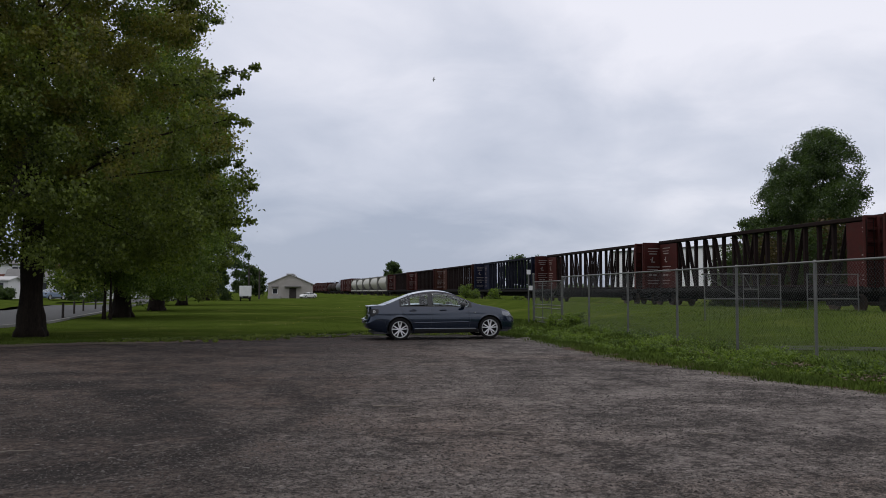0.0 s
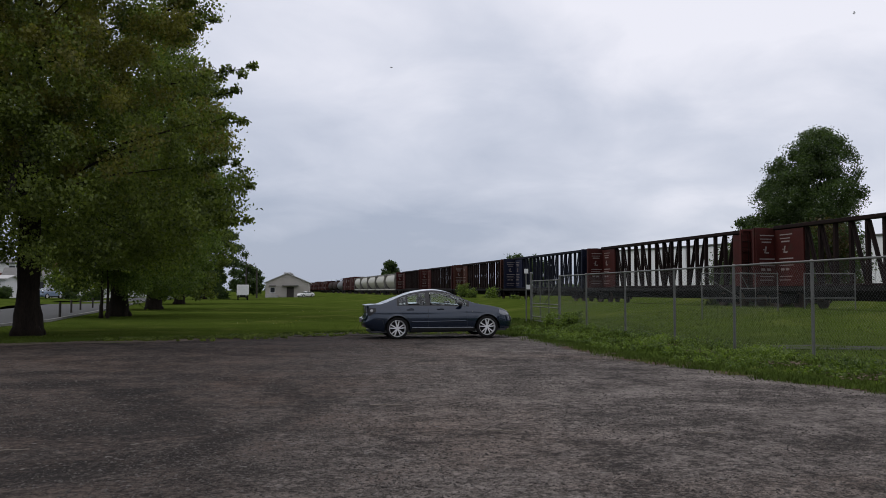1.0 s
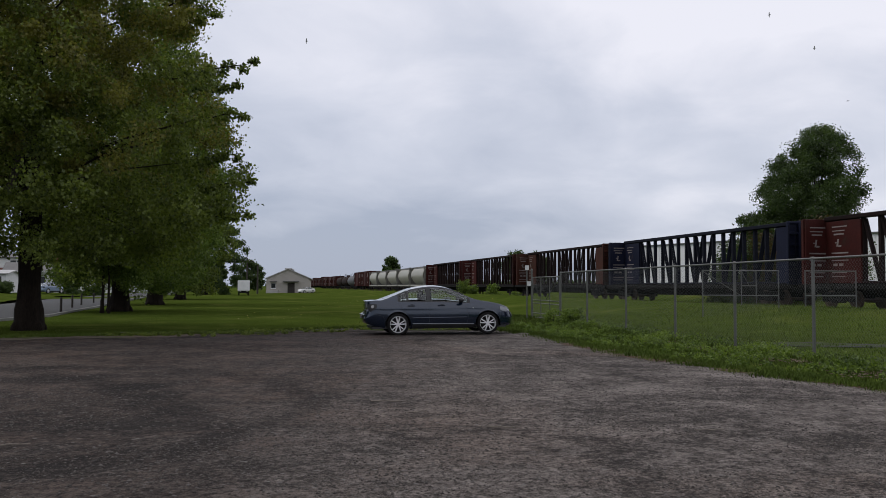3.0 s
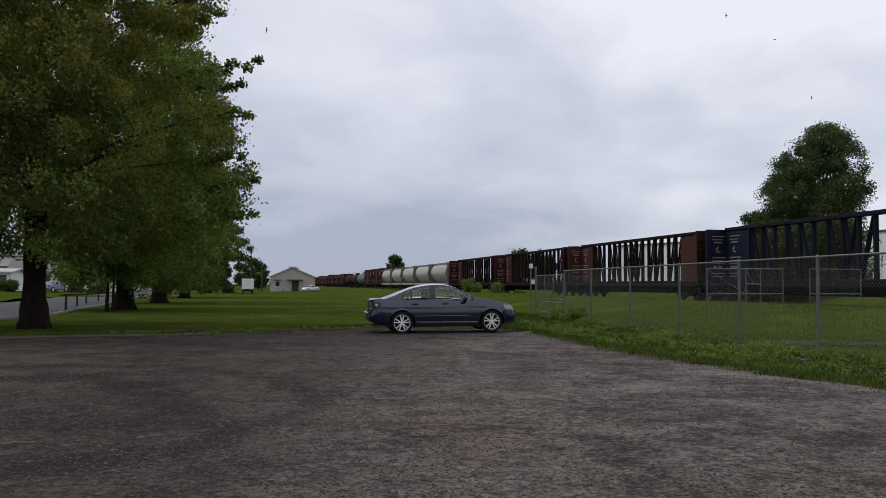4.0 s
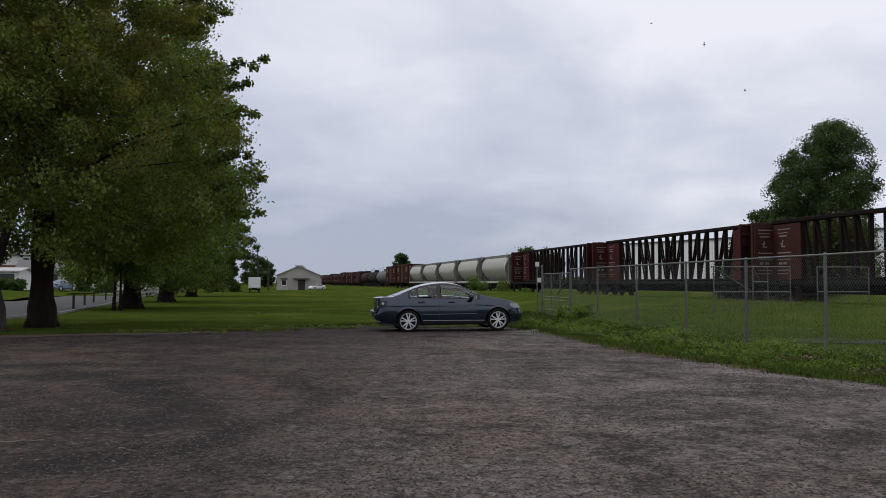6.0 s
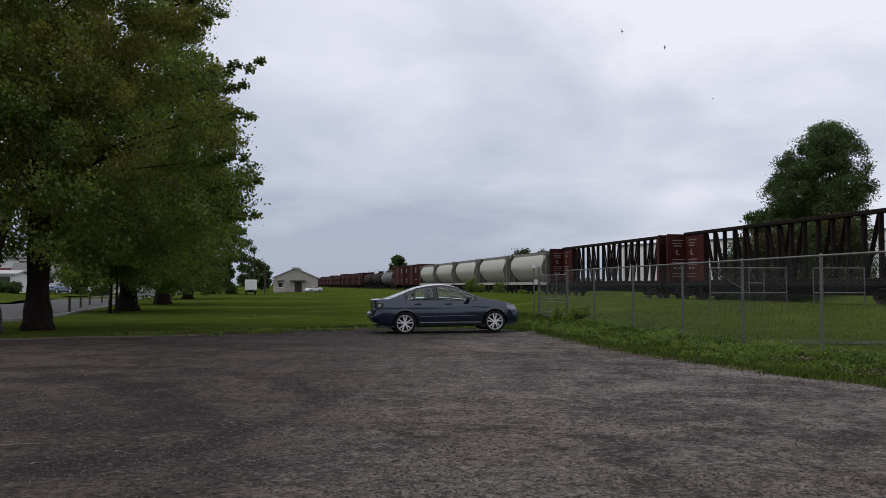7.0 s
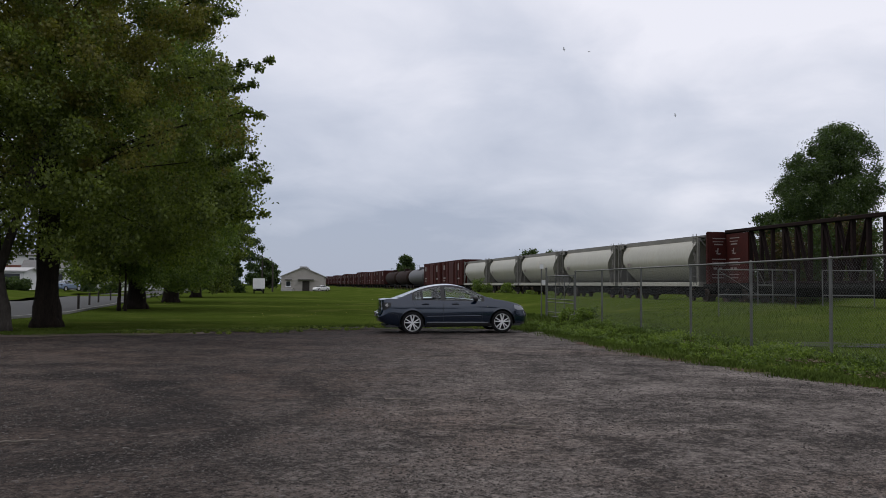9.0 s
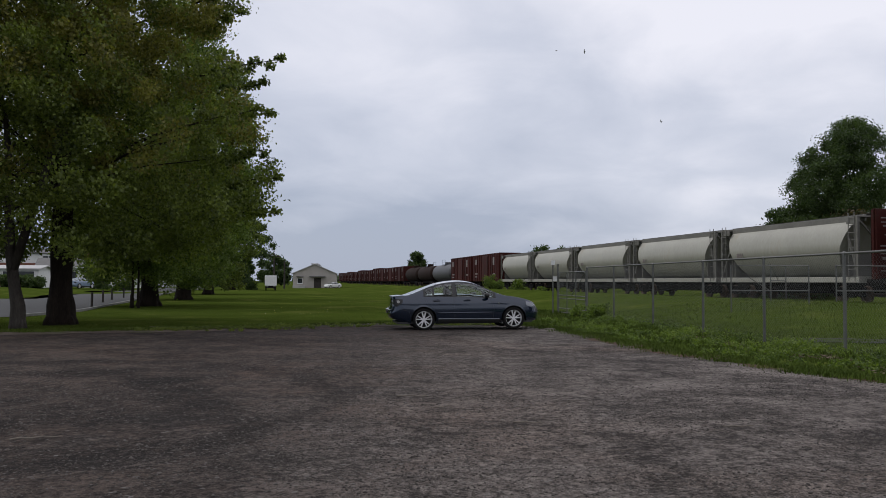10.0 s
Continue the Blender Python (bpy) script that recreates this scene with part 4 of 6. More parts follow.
# ---------------------------------------------------------------- trees
def leaf_cloud(name, centres, radii, per, size, mats, seed, parent, flat=0.5, droop=0.35, warm=0.0):
    """A crown of single leaves, each a bent pair of triangles, gathered round the ends of the twigs."""
    rng = np.random.default_rng(seed)
    c = np.repeat(np.asarray(centres, float), per, axis=0)
    r = np.repeat(np.asarray(radii, float), per)[:, None]
    n = len(c)
    # sprays: flat plates of leaves stretched along the way the twig grows, soft at the rim
    grow = rng.normal(size=(len(centres), 3)) * np.array([1, 1, 0.25])
    grow += (np.asarray(centres, float) - np.mean(centres, axis=0)) * np.array([1, 1, 0.1]) * 0.6
    grow /= np.linalg.norm(grow, axis=1)[:, None]
    grow = np.repeat(grow, per, axis=0)
    d = rng.normal(size=(n, 3))
    d /= np.linalg.norm(d, axis=1)[:, None]
    pos = c + d * r * rng.random((n, 1)) ** 0.5 * np.array([0.8, 0.8, flat]) + grow * r * rng.uniform(-0.75, 0.75, (n, 1)) * rng.random((n, 1))
    ax = rng.normal(size=(n, 3)) + np.array([0, 0, -droop])
    ax /= np.linalg.norm(ax, axis=1)[:, None]
    sd = np.cross(ax, rng.normal(size=(n, 3)))
    sd /= np.linalg.norm(sd, axis=1)[:, None] + 1e-9
    s = size * rng.uniform(0.65, 1.3, (n, 1))
    bend = np.cross(ax, sd) * s * 0.15
    v = np.empty((n, 4, 3))
    v[:, 0] = pos
    v[:, 1] = pos + ax * s * 0.5 + sd * s * 0.36 + bend
    v[:, 2] = pos + ax * s
    v[:, 3] = pos + ax * s * 0.5 - sd * s * 0.36 + bend
    me = bpy.data.meshes.new(name)
    me.vertices.add(n * 4)
    me.vertices.foreach_set("co", v.reshape(-1))
    me.loops.add(n * 4)
    me.loops.foreach_set("vertex_index", np.arange(n * 4))
    me.polygons.add(n)
    me.polygons.foreach_set("loop_start", np.arange(n) * 4)
    me.polygons.foreach_set("loop_total", np.full(n, 4))
    for m in mats:
        me.materials.append(m)
    if len(mats) > 1:
        high = np.interp(np.asarray(centres)[:, 2], [3.5, 7.0, 11.0], [0.0, 1.0, 1.8])
        pick = np.repeat(rng.random(n // per) < warm * high, per).astype(np.int32)
        me.polygons.foreach_set("material_index", pick)
    me.update()
    ob = new(name, me)
    ob.parent = parent
    return ob


def crown_points(rng, count, cx, cy, z0, z1, shape, lean=(0, 0)):
    """Points inside a crown whose radius at the height fraction h is shape(h), thicker towards the outside."""
    out = []
    while len(out) < count:
        h = rng.random()
        a = rng.random() * math.tau
        rmax = shape(h) * (1 + 0.16 * noise.noise((math.cos(a) * 1.7 + cx, math.sin(a) * 1.7 + cy, h * 3.5)))
        if rng.random() * shape(0.45) * 1.1 > rmax:
            continue
        k = rng.random() ** 0.42
        out.append((cx + math.cos(a) * rmax * k + lean[0] * h, cy + math.sin(a) * rmax * k + lean[1] * h, z0 + (z1 - z0) * h))
    return out


def tree(x, y, height, radius, trunk_r, crown_z, clumps, per, leaf, label, mats, seed, shape=None, lean=(0, 0), fork=False, warm=0.0, clump_r=0.75, limbs=14, sprays=(), bark=None, flat=0.72):
    bark = bark or M_BARK
    extra = []
    rng = random.Random(seed)
    z = ground_z(x, y) - 0.05
    t = thing("tree", Matrix(), label, "tree", "trees")
    bm = bmesh.new()
    pts, rad = [], []
    top = height * 0.82
    rings = 29 if trunk_r > 0.3 else 9
    for i in range(rings):
        k = i / (rings - 1)
        pts.append((x + lean[0] * (0.45 if fork else 1.0) * k + rng.uniform(-0.12, 0.12) * k * 2 * min(1, 9 / rings), y + lean[1] * k + rng.uniform(-0.12, 0.12) * k * 2 * min(1, 9 / rings), z + top * k))
        rad.append(trunk_r * (1.0 - 0.86 * k ** 0.8))
    flare = [(x, y, z), (x, y, z + 0.25), (x, y, z + 0.7)]
    tube(bm, flare + [p for p in pts[1:] if p[2] > z + 0.75], [trunk_r * 1.16, trunk_r * 1.06, trunk_r * 1.0] + [r for p, r in zip(pts[1:], rad[1:]) if p[2] > z + 0.75], 20)
    for k in range(5):                       # root flare
        a = k * math.tau / 5 + rng.random()
        tube(bm, [(x, y, z + 0.8), (x + math.cos(a) * trunk_r * 1.08, y + math.sin(a) * trunk_r * 1.08, z + 0.14), (x + math.cos(a) * trunk_r * 1.38, y + math.sin(a) * trunk_r * 1.38, z - 0.05)],
             [trunk_r * 0.42, trunk_r * 0.26, trunk_r * 0.10], 7)
    if fork:
        tube(bm, [(x + lean[0] * 0.09, y, z + 1.7), (x + 0.35, y, z + 3.4), (x + 1.0, y, z + 5.5), (x + 1.3, y, z + 8.0)], [trunk_r * 0.7, trunk_r * 0.65, trunk_r * 0.5, trunk_r * 0.25], 10)
    for v in bm.verts:                       # burls and hollows
        k = 0.16 * trunk_r * noise.noise((v.co.x * 3.1, v.co.y * 3.1, v.co.z * 1.1 + seed)) + 0.10 * trunk_r * noise.noise((v.co.x * 9, v.co.y * 9, v.co.z * 2.5))
        v.co += Vector((v.co.x - x, v.co.y - y, 0)).normalized() * k if trunk_r > 0.15 else Vector()
    part("trunk", bm, bark, t, smooth=True)
    shape = shape or (lambda h: radius * max(0.05, math.sin(math.pi * min(1, 0.18 + 0.80 * h)) ** 0.7))
    centres = crown_points(rng, clumps, x, y, z + crown_z, z + height, shape, lean)
    for i in range(limbs):
        bm = bmesh.new()
        c = Vector(centres[(i * 7) % len(centres)])
        k = min(0.9, max(0.30, (c.z - z - 1.2) / top * 0.8))
        b = Vector(pts[0]).lerp(Vector(pts[-1]), k)
        mid = b.lerp(c, 0.5) + Vector((rng.uniform(-0.4, 0.4), rng.uniform(-0.4, 0.4), 0.25))
        r = trunk_r * (1 - 0.8 * k) * (0.30 if i % 4 == 0 else 0.17)
        tube(bm, [b, b.lerp(mid, 0.5), mid, mid.lerp(c, 0.6), c], [r, r * 0.8, r * 0.6, r * 0.35, r * 0.12], 6)
        part("limb", bm, bark, t, smooth=True)
    for a, b, n in sprays:                   # long shoots that stand out of the crown
        a, b = Vector(a), Vector(b)
        bm = bmesh.new()
        tube(bm, [a, a.lerp(b, 0.5) + Vector((0, 0, 0.08)), b], [0.035, 0.022, 0.008], 5)
        part("limb", bm, bark, t)
        extra += [(tuple(a.lerp(b, (k + 0.5) / n) + Vector((rng.uniform(-0.1, 0.1), rng.uniform(-0.2, 0.2), rng.uniform(-0.12, 0.15)))), 0.42 - 0.22 * k / n) for k in range(n)]
    radii = [clump_r * rng.uniform(0.6, 1.35) for _ in centres]
    leaf_cloud("crown", centres, radii, per, leaf, mats, seed, t, flat=flat, warm=warm)
    if extra:
        leaf_cloud("shoot_leaves", [c for c, r in extra], [r for c, r in extra], 110, leaf, mats[:1], seed + 50, t)
    return t


def build_trees():
    big = lambda r: (lambda h: r * (0.62 + 0.38 * math.sin(math.pi * min(1, h * 1.1))) if h < 0.75 else r * max(0.1, 1 - ((h - 0.75) / 0.25) ** 2) * 0.9)
    table = [(0, 5.1), (0.06, 5.85), (0.15, 6.1), (0.3, 5.95), (0.40, 5.5), (0.55, 5.1), (0.75, 4.2), (0.9, 2.4), (1.0, 0.8)]
    oak = lambda h: float(np.interp(h, [a for a, b in table], [b for a, b in table]))
    shoots = [((-8.6, 25.6, 7.9), (-5.85, 25.6, 8.45), 8), ((-8.0, 25.8, 7.3), (-6.3, 25.8, 7.75), 5), ((-7.6, 25.6, 6.6), (-6.1, 25.6, 6.85), 5), ((-7.8, 25.8, 5.2), (-6.4, 25.8, 5.6), 6),
              ((-7.6, 25.6, 4.4), (-6.0, 25.6, 4.65), 7), ((-7.6, 26.0, 3.5), (-6.1, 26.0, 3.75), 6), ((-8.6, 25.4, 9.3), (-7.1, 25.4, 9.9), 6), ((-8.6, 25.4, 10.2), (-7.2, 25.4, 10.8), 6)]
    tree(-12.85, 25.6, 17.5, 6.0, 0.40, 2.3, 900, 270, 0.108, "tall leafy maple with a thick dark trunk", [M_LEAF, M_LEAF_WARM], 11, oak, warm=0.34, limbs=40, sprays=shoots, clump_r=0.66)
    tree(-13.1, 23.6, 12, 4.6, 0.20, 3.4, 220, 300, 0.105, "slender leafy maple with a grey forked trunk", [M_LEAF, M_LEAF_WARM], 12, big(4.4), warm=0.4, bark=M_BARK_GREY, lean=(-2.2, 0.2), fork=True)
    tree(-17.0, 41.2, 7.5, 2.2, 0.09, 1.6, 70, 150, 0.15, "young tree with thin stems beside the street", [M_LEAF], 17, limbs=6)
    tree(-16.6, 41.0, 7.0, 2.0, 0.07, 1.8, 60, 150, 0.15, "young tree with thin stems beside the street", [M_LEAF], 18, limbs=6)
    tree(-17.2, 44.0, 17, 7.0, 0.50, 1.3, 380, 360, 0.13, "tall leafy maple beside the street", [M_LEAF_LIGHT], 13, big(5.8))
    tree(-20.95, 60.0, 16, 7.0, 0.55, 1.4, 300, 280, 0.16, "tall leafy maple with a broad trunk beside the street", [M_LEAF_LIGHT], 14, big(5.7))
    tree(-27.0, 85.0, 15, 7.0, 0.5, 0.7, 220, 200, 0.21, "leafy maple far along the street", [M_LEAF], 15, big(5.3))
    tree(-37.0, 128.0, 12.5, 6.0, 0.5, 0.5, 140, 130, 0.34, "dark leafy tree far along the street", [M_LEAF_DARK], 16, big(6))
    pop = lambda h: float(np.interp(h, [0, 0.5, 0.8, 1.0], [3.7, 3.5, 2.5, 0.9]))
    tree(24.4, 57.0, 11.6, 4.0, 0.3, 2.0, 640, 170, 0.130, "dark green poplar behind the train", [M_LEAF_DARK], 21, pop, lean=(2.4, 0), clump_r=0.58, limbs=20, flat=0.9)
    tree(21.6, 57.5, 6.3, 1.6, 0.1, 1.5, 70, 90, 0.15, "small poplar sapling behind the train", [M_LEAF_DARK], 29, limbs=6, clump_r=0.45)
    tree(-16.0, 262.0, 9.8, 2.9, 0.3, 2.0, 80, 110, 0.45, "small round tree far beyond the track", [M_LEAF_DARK], 22, clump_r=1.1)
    tree(17.5, 190.0, 8.4, 3.5, 0.3, 2.0, 70, 100, 0.4, "dark tree beyond the track", [M_LEAF_DARK], 23, clump_r=1.0)
    tree(22.5, 192.0, 8.2, 3.5, 0.3, 2.0, 70, 100, 0.4, "dark tree beyond the track", [M_LEAF_DARK], 24, clump_r=1.0)
    for x, y, h, k in ((-63.5, 134.0, 9.5, 31), (-70.0, 150.0, 11.0, 32), (-61.0, 152.0, 10.0, 33), (-88.0, 150.0, 11.0, 34)):
        tree(x, y, h, 4.5, 0.3, 1.2, 90, 120, 0.34, "dark leafy tree behind the houses", [M_LEAF_DARK], k, clump_r=1.2)
    tree(-62.0, 215.0, 9.0, 5.0, 0.3, 1.0, 90, 100, 0.5, "dark tree behind the tan hall", [M_LEAF_DARK], 25, clump_r=1.2)
    tree(-52.0, 220.0, 8.0, 4.5, 0.3, 1.0, 80, 100, 0.5, "dark tree behind the tan hall", [M_LEAF_DARK], 26, clump_r=1.2)


build_trees()
BIRDS = []

# ---------------------------------------------------------------- the cars
M_PAINT = material("blue_grey_car_paint", (0.0095, 0.0205, 0.042), (0.0072, 0.0155, 0.032), 0.15, 1.2, 300, 0.0, metal=0.45, coat=1.0, spread=0.9)
M_PAINTW = material("white_car_paint", (0.75, 0.75, 0.74), (0.66, 0.66, 0.65), 0.3, 1.2, 300, 0.0, coat=0.6, spread=0.9)
M_PAINTB = material("light_blue_car_paint", (0.2, 0.26, 0.36), (0.16, 0.21, 0.3), 0.3, 1.2, 300, 0.0, coat=0.6, spread=0.9)
M_TRIM = material("black_plastic_trim", (0.02, 0.02, 0.02), (0.012, 0.012, 0.012), 0.5, 8, 90, 0.05)
M_TYRE = material("tyre_rubber", (0.011, 0.0105, 0.01), (0.007, 0.0065, 0.0065), 0.85, 12, 90, 0.2, spec=0.2)
M_ALLOY = material("alloy_rim", (0.78, 0.78, 0.78), (0.66, 0.66, 0.66), 0.35, 10, 80, 0.03, metal=0.25)
M_SEAT = material("dark_seat_cloth", (0.04, 0.04, 0.042), (0.02, 0.02, 0.022), 0.9, 10, 120, 0.1)
M_GLASS = glass("car_glass", (0.78, 0.84, 0.83))
M_CHROME = material("chrome", (0.7, 0.7, 0.7), (0.6, 0.6, 0.6), 0.15, 10, 80, 0, metal=1.0)
# pale grey for the painted sill highlight and for the headlight shells
M_SHEEN = material("sheen_and_lamp_grey", (0.26, 0.27, 0.29), (0.2, 0.21, 0.23), 0.35, 10, 80, 0, metal=0.2)


def curve_at(table, x):
    """Smooth interpolation in a short table of (x, value)."""
    if x <= table[0][0]:
        return table[0][1]
    for (a, va), (b, vb), i in zip(table, table[1:], range(99)):
        if x <= b:
            t = (x - a) / (b - a)
            m0 = (vb - table[max(i - 1, 0)][1]) / (b - table[max(i - 1, 0)][0])
            j = min(i + 2, len(table) - 1)
            m1 = (table[j][1] - va) / (table[j][0] - a)
            h = b - a
            return (2 * t ** 3 - 3 * t * t + 1) * va + (t ** 3 - 2 * t * t + t) * h * m0 + (3 * t * t - 2 * t ** 3) * vb + (t ** 3 - t * t) * h * m1
    return table[-1][1]


ROOF = [(-0.86, 0.995), (-0.66, 1.02), (-0.42, 1.03), (0.10, 1.235), (0.45, 1.36), (0.90, 1.43), (1.25, 1.425), (1.55, 1.36), (1.90, 1.195), (2.20, 1.055), (2.42, 0.99), (2.70, 0.945), (3.05, 0.865), (3.30, 0.765), (3.44, 0.64)]
BELT = [(-0.86, 0.95), (-0.4, 0.965), (0.3, 0.965), (1.5, 0.935), (2.2, 0.905), (2.65, 0.865), (3.05, 0.795), (3.30, 0.71), (3.44, 0.59)]
HALFW = [(-0.88, 0.66), (-0.83, 0.77), (-0.74, 0.82), (-0.5, 0.855), (0.2, 0.872), (1.4, 0.875), (2.4, 0.87), (2.9, 0.835), (3.15, 0.765), (3.32, 0.64), (3.44, 0.40)]
SILL = [(-0.88, 0.36), (-0.6, 0.27), (-0.3, 0.2), (0.5, 0.19), (2.2, 0.19), (3.0, 0.2), (3.44, 0.26)]
ROUND = [(0.0, 0.90), (0.10, 0.955), (0.3, 0.992), (0.55, 1.0), (0.8, 0.985), (0.93, 0.965), (1.0, 0.925)]
WB, WHEEL_R = 2.64, 0.318
PILLARS = (0.06, 0.26, 0.31, 0.84, 0.96, 2.04)


def sedan(m, paint, label, scale=1.0):
    car = thing("sedan_car", m @ Matrix.Scale(scale, 4), label, "car")
    xs = sorted(set([round(-0.88 + i * 0.04, 3) for i in range(109) if -0.88 + i * 0.04 < 3.44] + list(PILLARS) + [3.44, 1.62, -0.36, 0.42, 2.40]))
    NL, NG, NR = 14, 8, 7
    gv = [0.0, 0.06, 0.2, 0.38, 0.56, 0.74, 0.88, 0.95, 1.0]

    def section(x):
        zb, zt, w, zs = curve_at(BELT, x), curve_at(ROOF, x), curve_at(HALFW, x), curve_at(SILL, x)
        g = max(0.0, zt - zb)
        pts = []
        for i in range(NL + 1):
            f = i / NL
            z = zs + (zb - zs) * f
            y = w * curve_at(ROUND, f)
            crease = 0.010 * math.exp(-((z - 0.80) / 0.03) ** 2)      # shoulder crease
            dx = 0.0
            if x < -0.55:
                dx = -0.09 * (1 - smoothstep(-0.86, -0.55, x)) * math.exp(-((z - 0.50) / 0.13) ** 2)
            if x > 3.05:
                dx = 0.06 * smoothstep(3.05, 3.44, x) * math.exp(-((z - 0.42) / 0.2) ** 2)
            pts.append((x + dx, y + crease, z))
        yb = pts[-1][1]
        yr, zr = yb - g * 0.56, zb + g * 0.92
        for v in gv[1:]:
            bulge = 0.03 * math.sin(math.pi * v) * min(1, g * 2.2)
            pts.append((x, yb + (yr - yb) * v + bulge, zb + (zr - zb) * v))
        for i in range(1, NR + 1):
            a = i / NR * math.pi / 2
            pts.append((x, yr * (1 - i / NR), zr + (zt - zr) * math.sin(a)))
        return pts

    arches = ((0.0, WHEEL_R), (WB, WHEEL_R))
    AR = 0.372
    grids = {1: [section(x) for x in xs]}
    sink = {k: bmesh.new() for k in ("body", "front_window", "rear_window", "quarter_window", "windscreen", "backlight", "trim")}
    rows = NL + NG + NR
    for s in (1, -1):
        cache = {k: {} for k in sink}

        def vert(kind, i, j):
            if (i, j) not in cache[kind]:
                x, y, z = grids[1][i][j]
                for ax, az in arches:
                    d = math.hypot(x - ax, z - az)
                    if j <= NL and d < AR:
                        k = AR / max(d, 1e-4)
                        x, z = ax + (x - ax) * k, az + (z - az) * k
                cache[kind][(i, j)] = sink[kind].verts.new((x, s * y, z))
            return cache[kind][(i, j)]

        for i in range(len(xs) - 1):
            xm = (xs[i] + xs[i + 1]) / 2
            for j in range(rows):
                corners = [(i, j), (i + 1, j), (i + 1, j + 1), (i, j + 1)]
                if j < NL and any(all(math.hypot(grids[1][a][b][0] - ax, grids[1][a][b][2] - az) < AR for a, b in corners) for ax, az in arches):
                    continue
                kind = "body"
                if NL <= j < NL + NG:
                    v = j - NL
                    if 1 <= v <= 5:
                        if 0.96 < xm < 2.04:
                            kind = "front_window"
                        elif 0.31 < xm < 0.84:
                            kind = "rear_window"
                        elif 0.06 < xm < 0.26:
                            kind = "quarter_window"
                        elif 0.0 < xm < 2.12:
                            kind = "trim"
                    elif v in (0, 6) and -0.02 < xm < 2.14:
                        kind = "trim"
                elif j >= NL + NG:
                    if 1.62 < xm < 2.40:
                        kind = "windscreen"
                    elif -0.36 < xm < 0.42:
                        kind = "backlight"
                vs = [vert(kind, a, b) for a, b in corners]
                if s < 0:
                    vs = vs[::-1]
                try:
                    f = sink[kind].faces.new(vs)
                    f.smooth = True
                except ValueError:
                    pass
        # front and rear end caps
        for i, flip in ((0, False), (len(xs) - 1, True)):
            vs = [vert("body", i, j) for j in range(rows + 1)]
            mid = [sink["body"].verts.new((grids[1][i][j][0] - (0.02 if i == 0 else -0.03), 0, grids[1][i][j][2])) for j in range(rows + 1)]
            for j in range(rows):
                q = (vs[j], vs[j + 1], mid[j + 1], mid[j])
                sink["body"].faces.new(q if flip == (s > 0) else q[::-1]).smooth = True
    for bmx in sink.values():
        bmesh.ops.remove_doubles(bmx, verts=bmx.verts[:], dist=0.0008)
    bmesh.ops.recalc_face_normals(sink["body"], faces=sink["body"].faces[:])
    body = part("body", sink["body"], paint, car)
    part("window_trim", sink["trim"], M_TRIM, car, "black window frame")
    panes = [(k, sink[k]) for k in ("windscreen", "backlight")]
    for k in ("front_window", "rear_window", "quarter_window"):
        both = sink[k].copy()
        for bmx, s in ((sink[k], 1), (both, -1)):
            bmesh.ops.delete(bmx, geom=[v for v in bmx.verts if v.co.y * s < 0], context="VERTS")
            panes.append((k, bmx))
    for k, bmx in panes:
        ob = part(k, bmx, M_GLASS, car, "clear car glass")
        ob.visible_shadow = False
        md = ob.modifiers.new("thick", "SOLIDIFY")
        md.thickness, md.offset = 0.004, -1
    # floor pan, wheel wells, interior
    part("floor_pan", boxed(-0.75, 3.2, -0.78, 0.78, 0.2, 0.26), M_TRIM, car)
    for ax in (0.0, WB):
        for s in (-1, 1):
            bm = bmesh.new()
            ring = []
            for k in range(25):
                a = math.pi * (k / 24) * 1.16 - 0.25
                ring.append([bm.verts.new((ax + AR * math.cos(a), s * y, WHEEL_R + AR * math.sin(a))) for y in (0.858, 0.55)])
            for a, b in zip(ring, ring[1:]):
                bm.faces.new((a[0], a[1], b[1], b[0]))
            bm.faces.new([r[1] for r in ring])
            part("wheel_well", bm, M_TRIM, car)
    part("dashboard", boxed(1.75, 2.2, -0.7, 0.7, 0.6, 0.93, 0.05), M_SEAT, car)
    for x, y in ((1.05, 0.36), (1.05, -0.36), (0.48, 0.0)):
        w = 0.24 if x > 0.5 else 0.62
        bm = boxed(x - 0.05, x + 0.45, y - w, y + w, 0.35, 0.55, 0.05)
        b = bmesh.ops.create_cube(bm, size=1.0)["verts"]
        for v in b:
            v.co = Vector((x - 0.12 + v.co.x * 0.14 - v.co.z * 0.16, y + v.co.y * 2 * w, 0.76 + v.co.z * 0.5))
        for hy in ((0,) if x > 0.5 else (-0.36, 0.36)):
            box(bm, x - 0.30, x - 0.20, y + hy - 0.13, y + hy + 0.13, 1.03, 1.19, 0.03)
        part("seat", bm, M_SEAT, car)
    bm = bmesh.new()
    lathe(bm, [(-0.015, 0.17), (0.015, 0.17), (0.015, 0.19), (-0.015, 0.19)], "x", 24, (1.62, 0.36, 0.88))
    part("steering_wheel", bm, M_SEAT, car)
    # wheels
    for ax in (0.0, WB):
        for s in (-1, 1):
            c = (ax, s * 0.76, WHEEL_R)
            bm = lathe(bmesh.new(), [(-0.10, 0.236), (-0.105, 0.29), (-0.08, 0.316), (0.08, 0.316), (0.105, 0.29), (0.10, 0.236), (0.06, 0.225), (-0.06, 0.225), (-0.10, 0.236)], "y", 40, c, False)
            wheel = part("wheel", bm, M_TYRE, car, "black rubber tyre on a silver alloy rim", smooth=False)
            bm = lathe(bmesh.new(), [(s * 0.098, 0.243), (s * 0.105, 0.236), (s * 0.05, 0.218), (-s * 0.08, 0.215), (-s * 0.08, 0.232)], "y", 40, c, False)
            part("rim_ring", bm, M_ALLOY, wheel)
